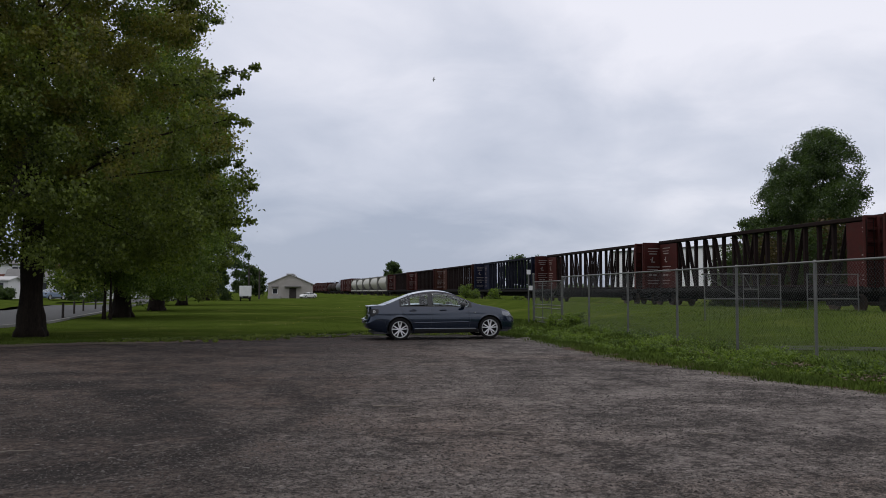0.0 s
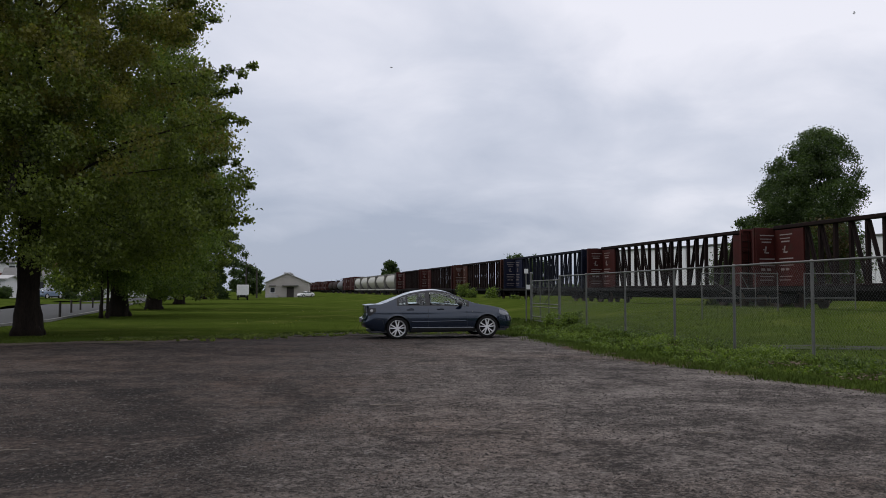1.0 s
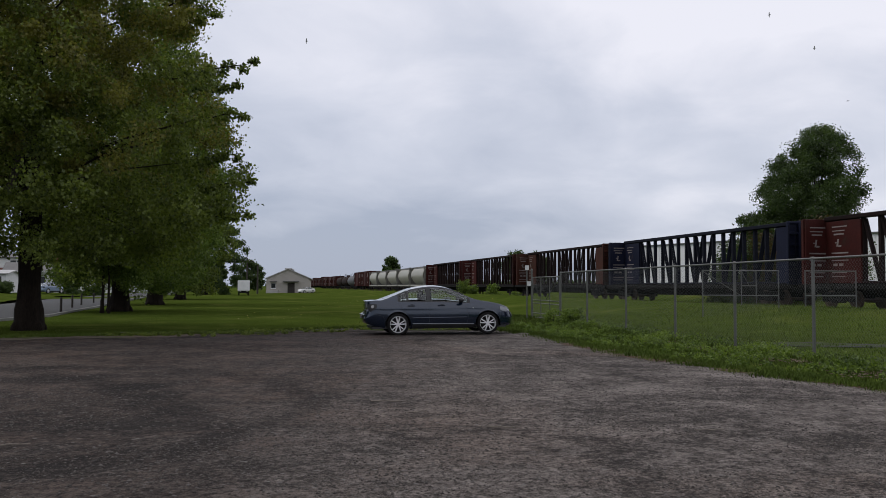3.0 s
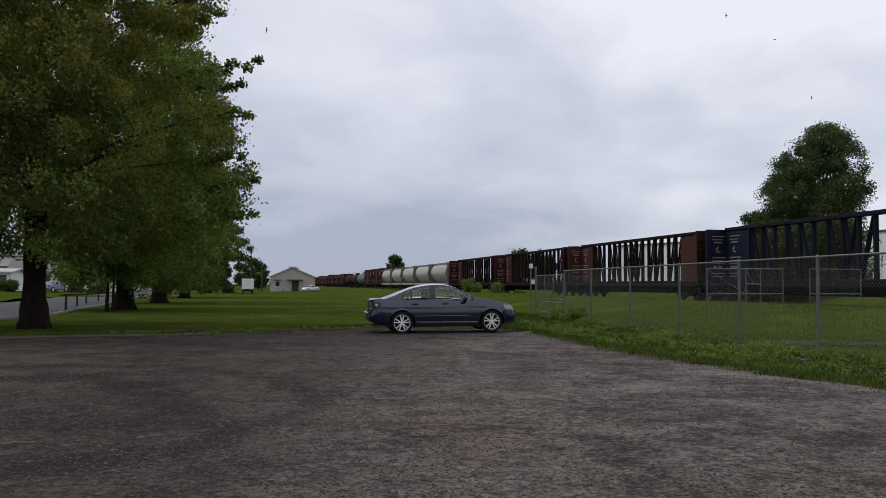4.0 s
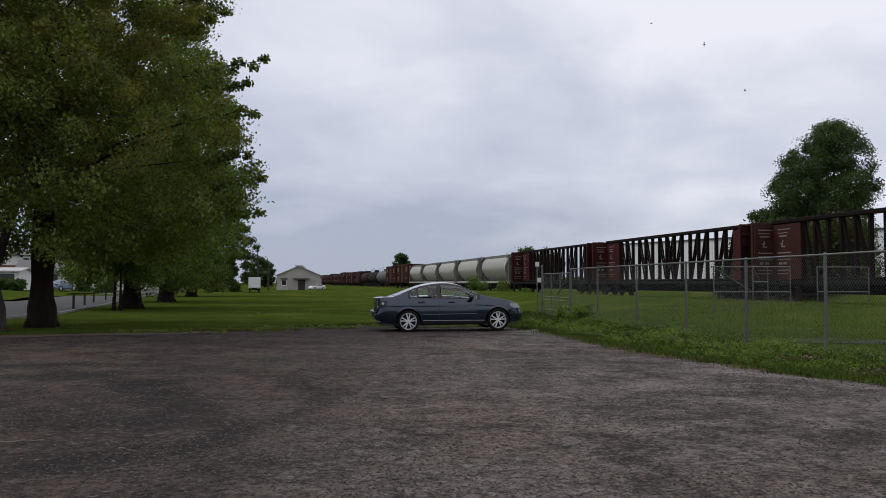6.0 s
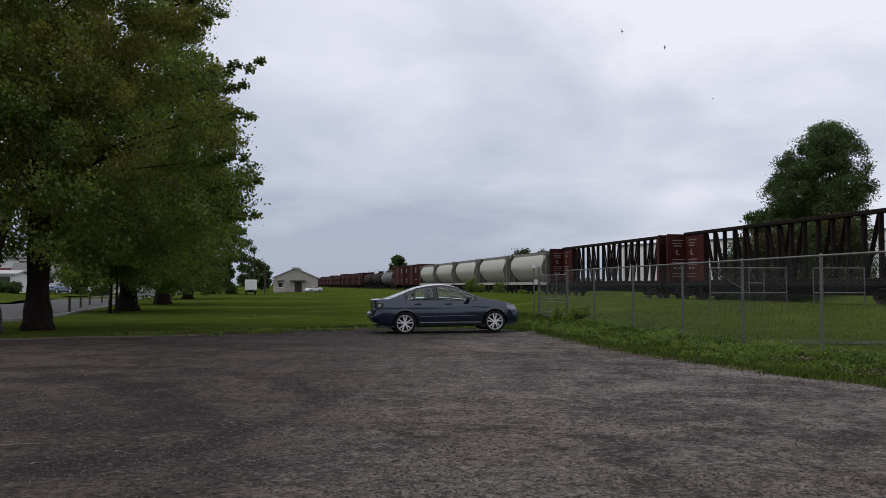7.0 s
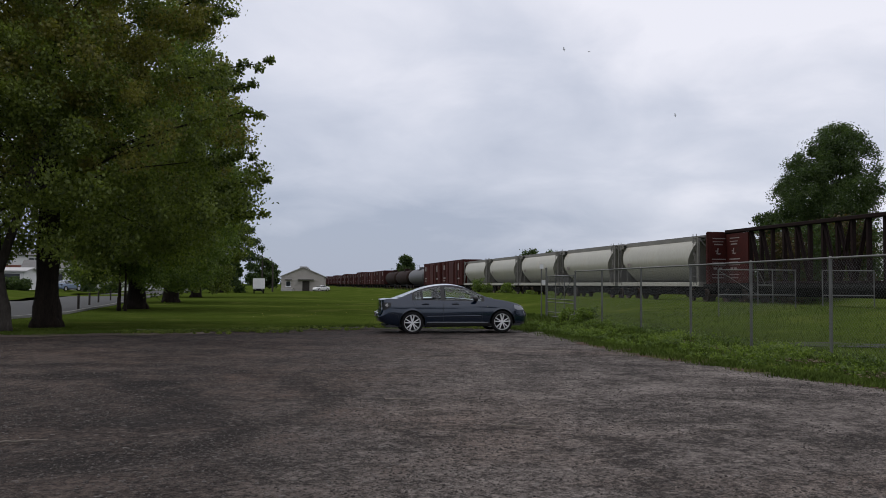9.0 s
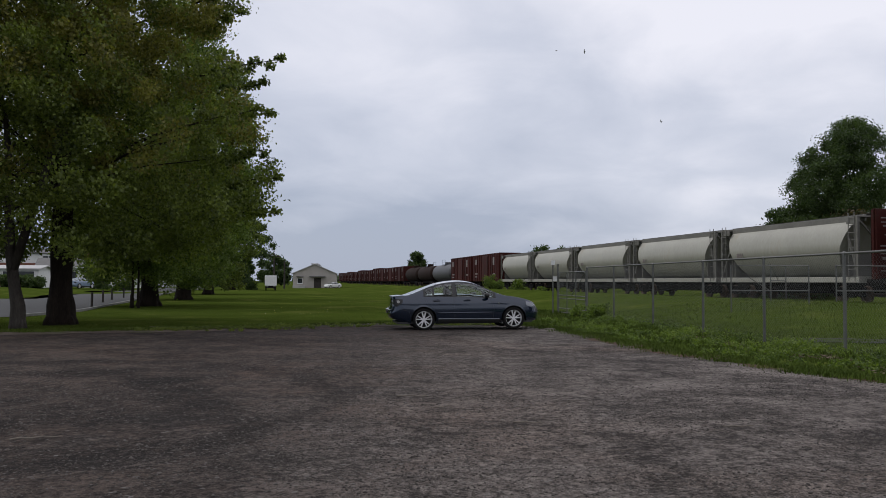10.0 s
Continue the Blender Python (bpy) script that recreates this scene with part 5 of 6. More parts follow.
            part("brake_disc", lathe(bmesh.new(), [(s * 0.02, 0.01), (s * 0.02, 0.21), (s * 0.035, 0.21), (s * 0.035, 0.01)], "y", 24, c), M_TYRE, wheel)
            for k in range(5):
                bm = bmesh.new()
                for d in (-0.23, 0.23):
                    a = k * math.tau / 5 + math.pi / 2 + d
                    a0 = k * math.tau / 5 + math.pi / 2 + d * 0.55
                    p0 = Vector((ax + 0.03 * math.cos(a0), s * 0.835, WHEEL_R + 0.03 * math.sin(a0)))
                    p1 = Vector((ax + 0.228 * math.cos(a), s * 0.852, WHEEL_R + 0.228 * math.sin(a)))
                    bar(bm, p0, p1, 0.037, 0.03)
                part("spoke", bm, M_ALLOY, wheel)
            part("hub_cap", lathe(bmesh.new(), [(s * 0.06, 0.05), (s * 0.09, 0.05), (s * 0.095, 0.035)], "y", 16, c), M_ALLOY, wheel)

    def skin(x, z, s, out=0.004):
        """A point on the car's flank."""
        zb, w, zs = curve_at(BELT, x), curve_at(HALFW, x), curve_at(SILL, x)
        f = min(1, max(0, (z - zs) / (zb - zs)))
        return Vector((x, s * (w * curve_at(ROUND, f) + 0.010 * math.exp(-((z - 0.80) / 0.03) ** 2) + out), z))

    for s in (-1, 1):
        for name, pts in (("door_seam", [(0.90, 0.24), (0.90, 0.6), (0.90, 0.94)]), ("door_seam", [(2.02, 0.26), (2.06, 0.6), (1.98, 0.92)]),
                          ("door_seam", [(0.36, 0.42), (0.30, 0.60), (0.12, 0.74), (0.04, 0.95)]), ("bumper_seam", [(-0.37, 0.36), (-0.42, 0.56), (-0.80, 0.66)]), ("bumper_seam", [(3.0, 0.45), (3.05, 0.66)])):
            bm = bmesh.new()
            dense = []
            for (xa, za), (xb, zb) in zip(pts, pts[1:]):
                dense += [skin(xa + (xb - xa) * k / 5, za + (zb - za) * k / 5, s, 0.0005) for k in range(5)]
            dense.append(skin(*pts[-1], s, 0.0005))
            tube(bm, dense, [0.0035] * len(dense), 5)
            part(name, bm, M_TRIM, body)
        bm = bmesh.new()
        tube(bm, [skin(0.42 + i * 0.176, 0.50, s, -0.010) for i in range(10)], [0.022] * 10, 8)
        part("side_moulding", bm, paint, body)
        # sky highlight on the sill, laid on as a thin pale rod
        bm = bmesh.new()
        tube(bm, [skin(0.42 + i * 0.20, 0.335 - 0.003 * i, s, 0.004) for i in range(10)], [0.013] * 10, 6)
        part("sill_strip", bm, M_SHEEN, body, "pale strip painting the sky's sheen along the sill")
        bm = bmesh.new()
        skirt = [[bm.verts.new(skin(0.40 + i * 0.187, 0.195 + j * 0.028, s, 0.006)) for j in range(5)] for i in range(11)]
        for a, b in zip(skirt, skirt[1:]):
            for j in range(4):
                bm.faces.new((a[j], b[j], b[j + 1], a[j + 1]))
        part("sill_skirt", bm, M_TRIM, body, "black plastic sill skirt")
        for x in (0.38, 1.26):
            bm = boxed(-0.10, 0.10, -0.018, 0.018, -0.02, 0.02, 0.012)
            ob = part("door_handle", bm, paint, body)
            ob.location = skin(x, 0.855, s, 0.02)
            cup = bmesh.new()
            lathe(cup, [(-0.004, 0.005), (-0.004, 0.05), (0.002, 0.05), (0.002, 0.005)], "y", 16)
            o2 = part("handle_recess", cup, M_TRIM, body)
            o2.location = skin(x + 0.02, 0.855, s, 0.003)
            o2.scale = (1.5, 1, 0.75)
        bm = bmesh.new()
        g = bmesh.ops.create_uvsphere(bm, u_segments=14, v_segments=10, radius=1)["verts"]
        for v in g:
            v.co = Vector((1.83 + v.co.x * 0.075 - abs(v.co.y) * 0.02, s * 0.985 + v.co.y * 0.10, 1.0 + v.co.z * 0.075))
        box(bm, 1.80, 1.90, min(s * 0.80, s * 0.92), max(s * 0.80, s * 0.92), 0.94, 0.975)
        part("door_mirror", bm, M_TRIM if paint == M_PAINT else paint, car, smooth=True)
        # lamps: shells just outside the corners of the body
        bm = bmesh.new()
        for (x0, z0), (x1, z1) in (((3.02, 0.70), (3.40, 0.56)),):
            grid = []
            for i in range(9):
                x = x0 + (3.36 - x0) * i / 8
                zt, zl = curve_at(BELT, x) + 0.012, curve_at(BELT, x) - 0.05 - 0.07 * math.sin(math.pi * min(1, 0.25 + i / 10))
                grid.append([bm.verts.new(skin(x, zl + (zt - zl) * j / 4, s, 0.006)) for j in range(5)])
            for a, b in zip(grid, grid[1:]):
                for j in range(4):
                    bm.faces.new((a[j], b[j], b[j + 1], a[j + 1]))
        part("headlight", bm, M_SHEEN, car, "clear headlight with silver reflector", smooth=True)
        bm = bmesh.new()
        grid = []
        for i in range(8):
            x = -0.868 + 0.26 * i / 7
            zt = curve_at(BELT, x) - 0.03 - 0.02 * i / 7
            zl = zt - 0.25 + 0.15 * (i / 7) ** 1.5
            grid.append([bm.verts.new(skin(x, zl + (zt - zl) * j / 4, s, 0.006)) for j in range(5)])
        for a, b in zip(grid, grid[1:]):
            for j in range(4):
                bm.faces.new((a[j], b[j], b[j + 1], a[j + 1]))
        lamp = part("tail_light", bm, M_TRIM, car, "smoked tail light", smooth=True)
        part("reflector", lathe(bmesh.new(), [(-0.01, 0.005), (-0.01, 0.045), (0.012, 0.04), (0.016, 0.005)], "y", 14, skin(-0.73, 0.84, s, 0.008)), M_CHROME, lamp)
        part("side_marker", lathe(bmesh.new(), [(-0.006, 0.005), (-0.006, 0.02), (0.006, 0.02), (0.006, 0.005)], "y", 10, skin(2.2, 0.77, s, 0.002)), M_CHROME, car)
    part("number_plate", boxed(-1.005, -0.99, -0.16, 0.16, 0.50, 0.62), M_MARK, car)
    bm = bmesh.new()
    box(bm, 3.44, 3.50, -0.36, 0.36, 0.30, 0.42, 0.02)
    part("grille", bm, M_TRIM, car)
    bm = boxed(-0.975, -0.86, -0.66, 0.66, 0.59, 0.615, 0.012)
    part("bumper_lip", bm, paint, body)
    return car


CAR_YAW = 10.5
CAR_AT = pose(-1.38, 24.35, 0.0, 0, -0.8, CAR_YAW)
SEDAN = sedan(CAR_AT, M_PAINT, "dark blue-grey four-door sedan parked on gravel", 1.0)


# ---------------------------------------------------------------- buildings
M_ROOF = material("grey_roof_shingle", (0.16, 0.155, 0.15), (0.09, 0.088, 0.085), 0.95, 1.5, 22, 0.4)
M_PALEROOF = material("pale_metal_roof", (0.46, 0.45, 0.44), (0.33, 0.325, 0.32), 0.7, 1.5, 22, 0.2)
M_REDROOF = material("red_brick", (0.24, 0.10, 0.075), (0.15, 0.06, 0.045), 0.9, 3, 25, 0.3)
M_TAN = material("tan_grey_siding", (0.40, 0.37, 0.33), (0.32, 0.30, 0.27), 0.8, 0.7, 12, 0.1)
M_WHITEPAINT = material("white_house_paint", (0.74, 0.74, 0.73), (0.6, 0.6, 0.6), 0.7, 0.8, 14, 0.06)
M_WINDOW = material("dark_window_glass", (0.03, 0.035, 0.04), (0.02, 0.022, 0.026), 0.12, 2, 20, 0, spec=0.6)
M_WOOD = material("weathered_wood_post", (0.055, 0.046, 0.038), (0.025, 0.021, 0.018), 0.9, 4, 40, 0.4)


def window_on(parent, x0, x1, z0, z1, y, frame_mat, m=1):
    """A window proud of a wall that faces -y: frame, glass and sill."""
    bm = bmesh.new()
    t = 0.07
    for a, b, c, d in ((x0, x1, z1 - t, z1), (x0, x1, z0, z0 + t), (x0, x0 + t, z0 + t, z1 - t), (x1 - t, x1, z0 + t, z1 - t)):
        box(bm, a, b, y - 0.06, y - 0.003, c, d)
    if x1 - x0 > 1.2:
        box(bm, (x0 + x1) / 2 - t / 2, (x0 + x1) / 2 + t / 2, y - 0.06, y - 0.003, z0 + t, z1 - t)
    w = part("window", bm, frame_mat, parent)
    part("pane", boxed(x0 + t, x1 - t, y - 0.03, y - 0.008, z0 + t, z1 - t), M_WINDOW, w)
    part("sill", boxed(x0 - 0.08, x1 + 0.08, y - 0.12, y - 0.003, z0 - 0.06, z0 - 0.002), frame_mat, w)


def gable_roof(parent, w, d, z, rise, mat, along_x=True, over=0.35):
    bm = bmesh.new()
    a, b = (w / 2 + over, d / 2 + over) if along_x else (d / 2 + over, w / 2 + over)
    t = 0.14
    prof = [(-b, z - rise * over / (b - over)), (0, z + rise), (b, z - rise * over / (b - over)), (b, z - rise * over / (b - over) + t), (0, z + rise + t), (-b, z - rise * over / (b - over) + t)]
    ends = []
    for x in (-a, a):
        ends.append([bm.verts.new((x, y, zz) if along_x else (y, x, zz)) for y, zz in prof])
    for i in range(6):
        bm.faces.new((ends[0][i], ends[0][(i + 1) % 6], ends[1][(i + 1) % 6], ends[1][i]))
    for e in ends:
        bm.faces.new((e[0], e[1], e[4], e[5]))
        bm.faces.new((e[1], e[2], e[3], e[4]))
    bmesh.ops.recalc_face_normals(bm, faces=bm.faces[:])
    return part("roof", bm, mat, parent)


def house(m, w, d, h, rise, wall, roof, label, porch=False, along_x=True, doors=((0.4, 0.95),), windows=(), chimney=False):
    """A house whose street side faces its own -y."""
    ho = thing("house", m, label, "house")
    bm = boxed(-w / 2, w / 2, -d / 2, d / 2, -0.6, h)
    # gable triangles
    if along_x:
        for x in (-w / 2, w / 2):
            v = [bm.verts.new((x, -d / 2, h)), bm.verts.new((x, d / 2, h)), bm.verts.new((x, 0, h + rise))]
            bm.faces.new(v)
    else:
        for y in (-d / 2, d / 2):
            v = [bm.verts.new((-w / 2, y, h)), bm.verts.new((w / 2, y, h)), bm.verts.new((0, y, h + rise))]
            bm.faces.new(v)
    part("wall", bm, wall, ho)
    r = gable_roof(ho, w, d, h, rise, roof, along_x)
    if chimney:
        part("chimney", boxed(w * 0.2, w * 0.2 + 0.7, -0.3, 0.4, h + rise * 0.6, h + rise + 0.9), M_REDROOF, r)
    for x, wd in doors:
        part("door", boxed(x - wd / 2, x + wd / 2, -d / 2 - 0.05, -d / 2 - 0.003, 0.0, 2.05), M_WOOD if wall is M_TAN else M_WINDOW, ho)
    for x0, x1, z0, z1 in windows:
        window_on(ho, x0, x1, z0, z1, -d / 2, M_WHITEPAINT)
    if porch:
        part("porch_roof", boxed(-w / 2 + 0.3, w / 2 - 0.3, -d / 2 - 1.8, -d / 2, h - 0.25, h - 0.1), M_WHITEPAINT, ho)
        part("porch_floor", boxed(-w / 2 + 0.3, w / 2 - 0.3, -d / 2 - 1.8, -d / 2 - 0.004, -0.5, 0.0), M_CONCRETE, ho)
        for i in range(4):
            x = -w / 2 + 0.5 + i * (w - 1.0) / 3
            part("porch_column", boxed(x - 0.08, x + 0.08, -d / 2 - 1.7, -d / 2 - 1.54, 0.0, h - 0.25), M_WHITEPAINT, ho)
    return ho


def build_houses():
    g = house(pose(-59.6, 99.5, 0.62, 0, 0, 14), 14, 6.5, 2.1, 0.4, M_WHITEPAINT, M_PALEROOF, "low white bungalow with a shallow pale roof", windows=((-6, -3.6, 0.85, 1.9), (-1.5, 0.6, 0.85, 1.9), (3.0, 6.6, 0.85, 1.9)), doors=((1.8, 0.95),))
    part("brick_course", boxed(-6.98, 6.98, -3.33, -3.255, 0.0, 0.78, 0.01), M_REDROOF, g)
    house(pose(-61.5, 126.0, 0.62, 0, 0, 22), 9, 8, 2.9, 1.2, M_WHITEPAINT, M_ROOF, "white house with a columned porch", porch=True, windows=((-4, -2, 0.9, 2.0), (2, 4, 0.9, 2.0)), chimney=True)
    g = house(pose(-77.0, 141.0, 0.62, 0, 0, 26), 12, 8, 5.4, 0.7, M_WHITEPAINT, M_ROOF, "two-storey white house above a red brick ground floor", windows=((-5, -3.4, 4.0, 5.0), (-1.6, 0.0, 4.0, 5.0), (2.6, 4.6, 4.0, 5.0)))
    part("brick_course", boxed(-6.08, 6.08, -4.10, -4.003, 0.0, 3.7, 0.02), M_REDROOF, g)
    house(pose(-63.0, 148.0, 0.62, 0, 0, 32), 11, 8, 2.8, 1.5, M_WHITEPAINT, M_ROOF, "white bungalow with a grey roof", windows=((-4, -2, 0.9, 2.0), (2, 4, 0.9, 2.0)))
    house(pose(-62.0, 175.0, 0.62, 0, 0, 25), 12, 9, 2.8, 1.5, M_WHITEPAINT, M_ROOF, "small white house far along the street", windows=((-4, -2, 0.9, 2.0), (2, 4, 0.9, 2.0)))
    g = house(pose(-31.8, 172.0, 0.0, 0, 0, 8), 8.6, 14, 2.95, 1.85, M_TAN, M_PALEROOF, "tan gabled hall with awnings over its doors", along_x=False, doors=((0.6, 1.4),), windows=((-3.4, -2.4, 0.9, 2.0),))
    part("awning", boxed(-1.0, 2.2, -8.1, -7.0, 2.25, 2.42, 0.03), M_ROOF, g)
    part("awning", boxed(-3.6, -2.2, -7.9, -7.0, 2.25, 2.40, 0.03), M_ROOF, g)
    part("ridge_vent", boxed(-0.7, 0.7, -7.2, 7.2, 4.78, 5.0, 0.03), M_PALEROOF, g)
    part("ramp", boxed(-4.2, -1.8, -9.5, -7.05, -0.1, 0.55, 0.02), M_CONCRETE, g)


build_houses()


def siding_building():
    """A long white metal shed beyond the track, its wall in ribbed panels."""
    a, b = Vector((24.0, 116.0, 0)), Vector((62.0, 48.0, 0))
    d = (b - a)
    n = d.length
    ang = math.degrees(math.atan2(d.y, d.x))
    s = thing("warehouse", pose(a.x, a.y, 0, 0, 0, ang), "long white metal warehouse beyond the track", "warehouse")
    part("wall", boxed(0, n, 0, 18, -0.2, 6.9), M_WHITEWALL, s)
    for i in range(int(n / 1.2)):
        part("siding_panel", boxed(i * 1.2 + 0.03, i * 1.2 + 1.17, -0.05, -0.004, 0.1, 6.8, 0.015), M_WHITEWALL, s) if i == 0 else None
        if i:
            o = new("siding_panel", bpy.data.meshes["siding_panel"])
            o.parent = s
            o.location = (i * 1.2, 0, 0)
    part("roof", boxed(-0.2, n + 0.2, -0.25, 18.3, 6.9, 7.05, 0.03), M_GALV, s)


siding_building()


def box_truck():
    t = thing("box_truck", pose(-29.15, 121.0, 0.0, 0, 0, 104) @ Matrix.Scale(0.74, 4), "white box truck parked on the field's edge", "truck")
    part("cargo_box", boxed(-2.6, 1.9, -1.15, 1.15, 0.95, 3.0, 0.04), M_WHITEPAINT, t)
    bm = boxed(1.95, 3.7, -1.0, 1.0, 0.55, 1.35, 0.08)
    box(bm, 1.95, 3.1, -0.95, 0.95, 1.3, 2.15, 0.12)
    part("cab", bm, M_WHITEPAINT, t)
    part("windscreen", boxed(3.05, 3.13, -0.8, 0.8, 1.45, 2.0, 0.02), M_WINDOW, t)
    part("chassis", boxed(-2.6, 3.5, -0.5, 0.5, 0.55, 0.95), M_UNDER, t)
    part("rear_bumper", boxed(-2.75, -2.62, -1.1, 1.1, 0.5, 0.7, 0.02), M_UNDER, t)
    for x in (-1.6, 2.7):
        for y in (-0.9, 0.9):
            part("wheel", lathe(bmesh.new(), [(-0.12, 0.1), (-0.12, 0.38), (-0.08, 0.42), (0.08, 0.42), (0.12, 0.38), (0.12, 0.1)], "y", 20, (x, y, 0.42)), M_TYRE, t)


box_truck()
for px, py, yaw, paint, lab in ((-26.0, 163.0, 232.0, M_PAINTW, "white car parked beside the tan hall"), (-53.4, 110.0, 78.0, M_PAINTB, "pale blue car parked along the street"),
                                (-33.5, 96.0, 112.0, M_PAINTW, "white car parked along the street"), (-38.0, 118.0, 112.0, M_PAINTW, "white car parked farther along the street")):
    sedan(pose(px, py, ground_z(px, py) + 0.02, 0, 0, yaw), paint, lab, 0.85 if py > 140 else 1.0)


# ---------------------------------------------------------------- street furniture
def bollard(x, y, h):
    b = thing("bollard", pose(x, y, 0), "dark wooden bollard at the kerb", "bollard", "kerb bollards")
    part("post", lathe(bmesh.new(), [(-0.1, 0.065), (h - 0.03, 0.06), (h, 0.04)], "z", 10), M_WOOD, b)
    return b


for x, y in ((-19.2, 41.5), (-22.9, 51.0), (-25.4, 58.0), (-27.5, 65.0)):
    bollard(x, y, 0.8)


M_KERB = material("worn_kerb_concrete", (0.26, 0.255, 0.245), (0.15, 0.147, 0.14), 0.9, 1.5, 40, 0.2)


def kerb():
    bm = bmesh.new()
    pts = [(-17.0, 30.6), (-17.4, 36.5), (-21.6, 51.5), (-26.6, 67.5), (-35.6, 99.5), (-50, 160)]
    for (xa, ya), (xb, yb) in zip(pts, pts[1:]):
        bar(bm, (xa, ya, 0.03), (xb, yb, 0.03), 0.14, 0.16)
    tagged(part("kerb", bm, M_KERB), "pale concrete kerb along the street", "kerb", kind="structure")


kerb()


def utility_pole(x, y, h, label, arm=True):
    p = thing("utility_pole", pose(x, y, 0), label, "utility pole", "utility poles")
    part("pole", tube(bmesh.new(), [(0, 0, -0.2), (0, 0, h)], [0.17, 0.11], 10), M_WOOD, p)
    if arm:
        part("crossarm", boxed(-1.2, 1.2, -0.06, 0.06, h - 0.7, h - 0.55), M_WOOD, p)
        for k in (-1.0, -0.4, 0.4, 1.0):
            part("insulator", lathe(bmesh.new(), [(h - 0.55, 0.05), (h - 0.42, 0.06), (h - 0.36, 0.03)], "z", 8, (k, 0, 0)), M_CONCRETE, p)


utility_pole(-36.0, 152.0, 6.6, "weathered wooden utility pole")
utility_pole(-33.6, 150.0, 5.2, "short wooden utility pole", False)
utility_pole(-60.0, 330.0, 8.0, "distant wooden utility pole")


def track_sign():
    """A thin post by the gate with two small white plates."""
    s = thing("sign_post", pose(3.78, 36.2, 0), "grey steel post with two small white signs", "sign post")
    part("post", tube(bmesh.new(), [(0, 0, -0.1), (0, 0, 2.35)], [0.03, 0.03], 10), M_GALV, s)
    part("sign_plate", boxed(-0.085, 0.085, -0.055, -0.032, 2.16, 2.36), M_WHITEPAINT, s)
    part("sign_plate", boxed(0.0, 0.2, -0.055, -0.032, 1.46, 1.66), M_WHITEPAINT, s)


track_sign()

# ---------------------------------------------------------------- grass, weeds, stones
PATH = [(7.7, 19.6), (8.1, 20.9), (9.6, 21.0), (12.5, 19.9), (12.5, 18.6), (9.6, 19.5)]


def inside_lot(x, y, outline=LOT):
    hit = False
    n = len(outline)
    for i in range(n):
        (xa, ya), (xb, yb) = outline[i], outline[(i + 1) % n]
        if (ya > y) != (yb > y) and x < (xb - xa) * (y - ya) / (yb - ya) + xa:
            hit = not hit
    return hit


def edge_distance(x, y):
    """Distance to the worn edge of the lot."""
    best = 99.0
    for (xa, ya), (xb, yb) in zip(LOT[2:-1], LOT[3:]):
        dx, dy = xb - xa, yb - ya
        t = min(1, max(0, ((x - xa) * dx + (y - ya) * dy) / (dx * dx + dy * dy)))
        best = min(best, math.hypot(x - xa - t * dx, y - ya - t * dy))
    return best


def blades(name, spots, label, mat, seed, width=0.012):
    """Bent grass blades, two triangles each, in one mesh."""
    rng = np.random.default_rng(seed)
    s = np.asarray(spots, float)
    n = len(s)
    h = s[:, 3:4]
    a = rng.random(n) * math.tau
    d = np.stack([np.cos(a), np.sin(a), np.zeros(n)], 1)
    side = np.stack([-np.sin(a), np.cos(a), np.zeros(n)], 1) * (width * (0.6 + 0.8 * rng.random((n, 1)))) * (0.5 + h * 3)
    lean = d * h * rng.uniform(0.1, 0.7, (n, 1))
    base = s[:, :3]
    v = np.empty((n, 4, 3))
    v[:, 0], v[:, 1] = base - side, base + side
    mid = base + lean * 0.35 + np.array([0, 0, 0.6]) * h
    v[:, 2] = mid + side * 0.7
    v[:, 3] = base + lean + np.array([0, 0, 1.0]) * h
    me = bpy.data.meshes.new(name)
    me.vertices.add(n * 4)
    me.vertices.foreach_set("co", v.reshape(-1))
    me.loops.add(n * 4)
    me.loops.foreach_set("vertex_index", np.arange(n * 4))
    me.polygons.add(n)
    me.polygons.foreach_set("loop_start", np.arange(n) * 4)
    me.polygons.foreach_set("loop_total", np.full(n, 4))
    me.materials.append(mat)
    me.update()
    return tagged(new(name, me), label, "grass", kind="stuff")


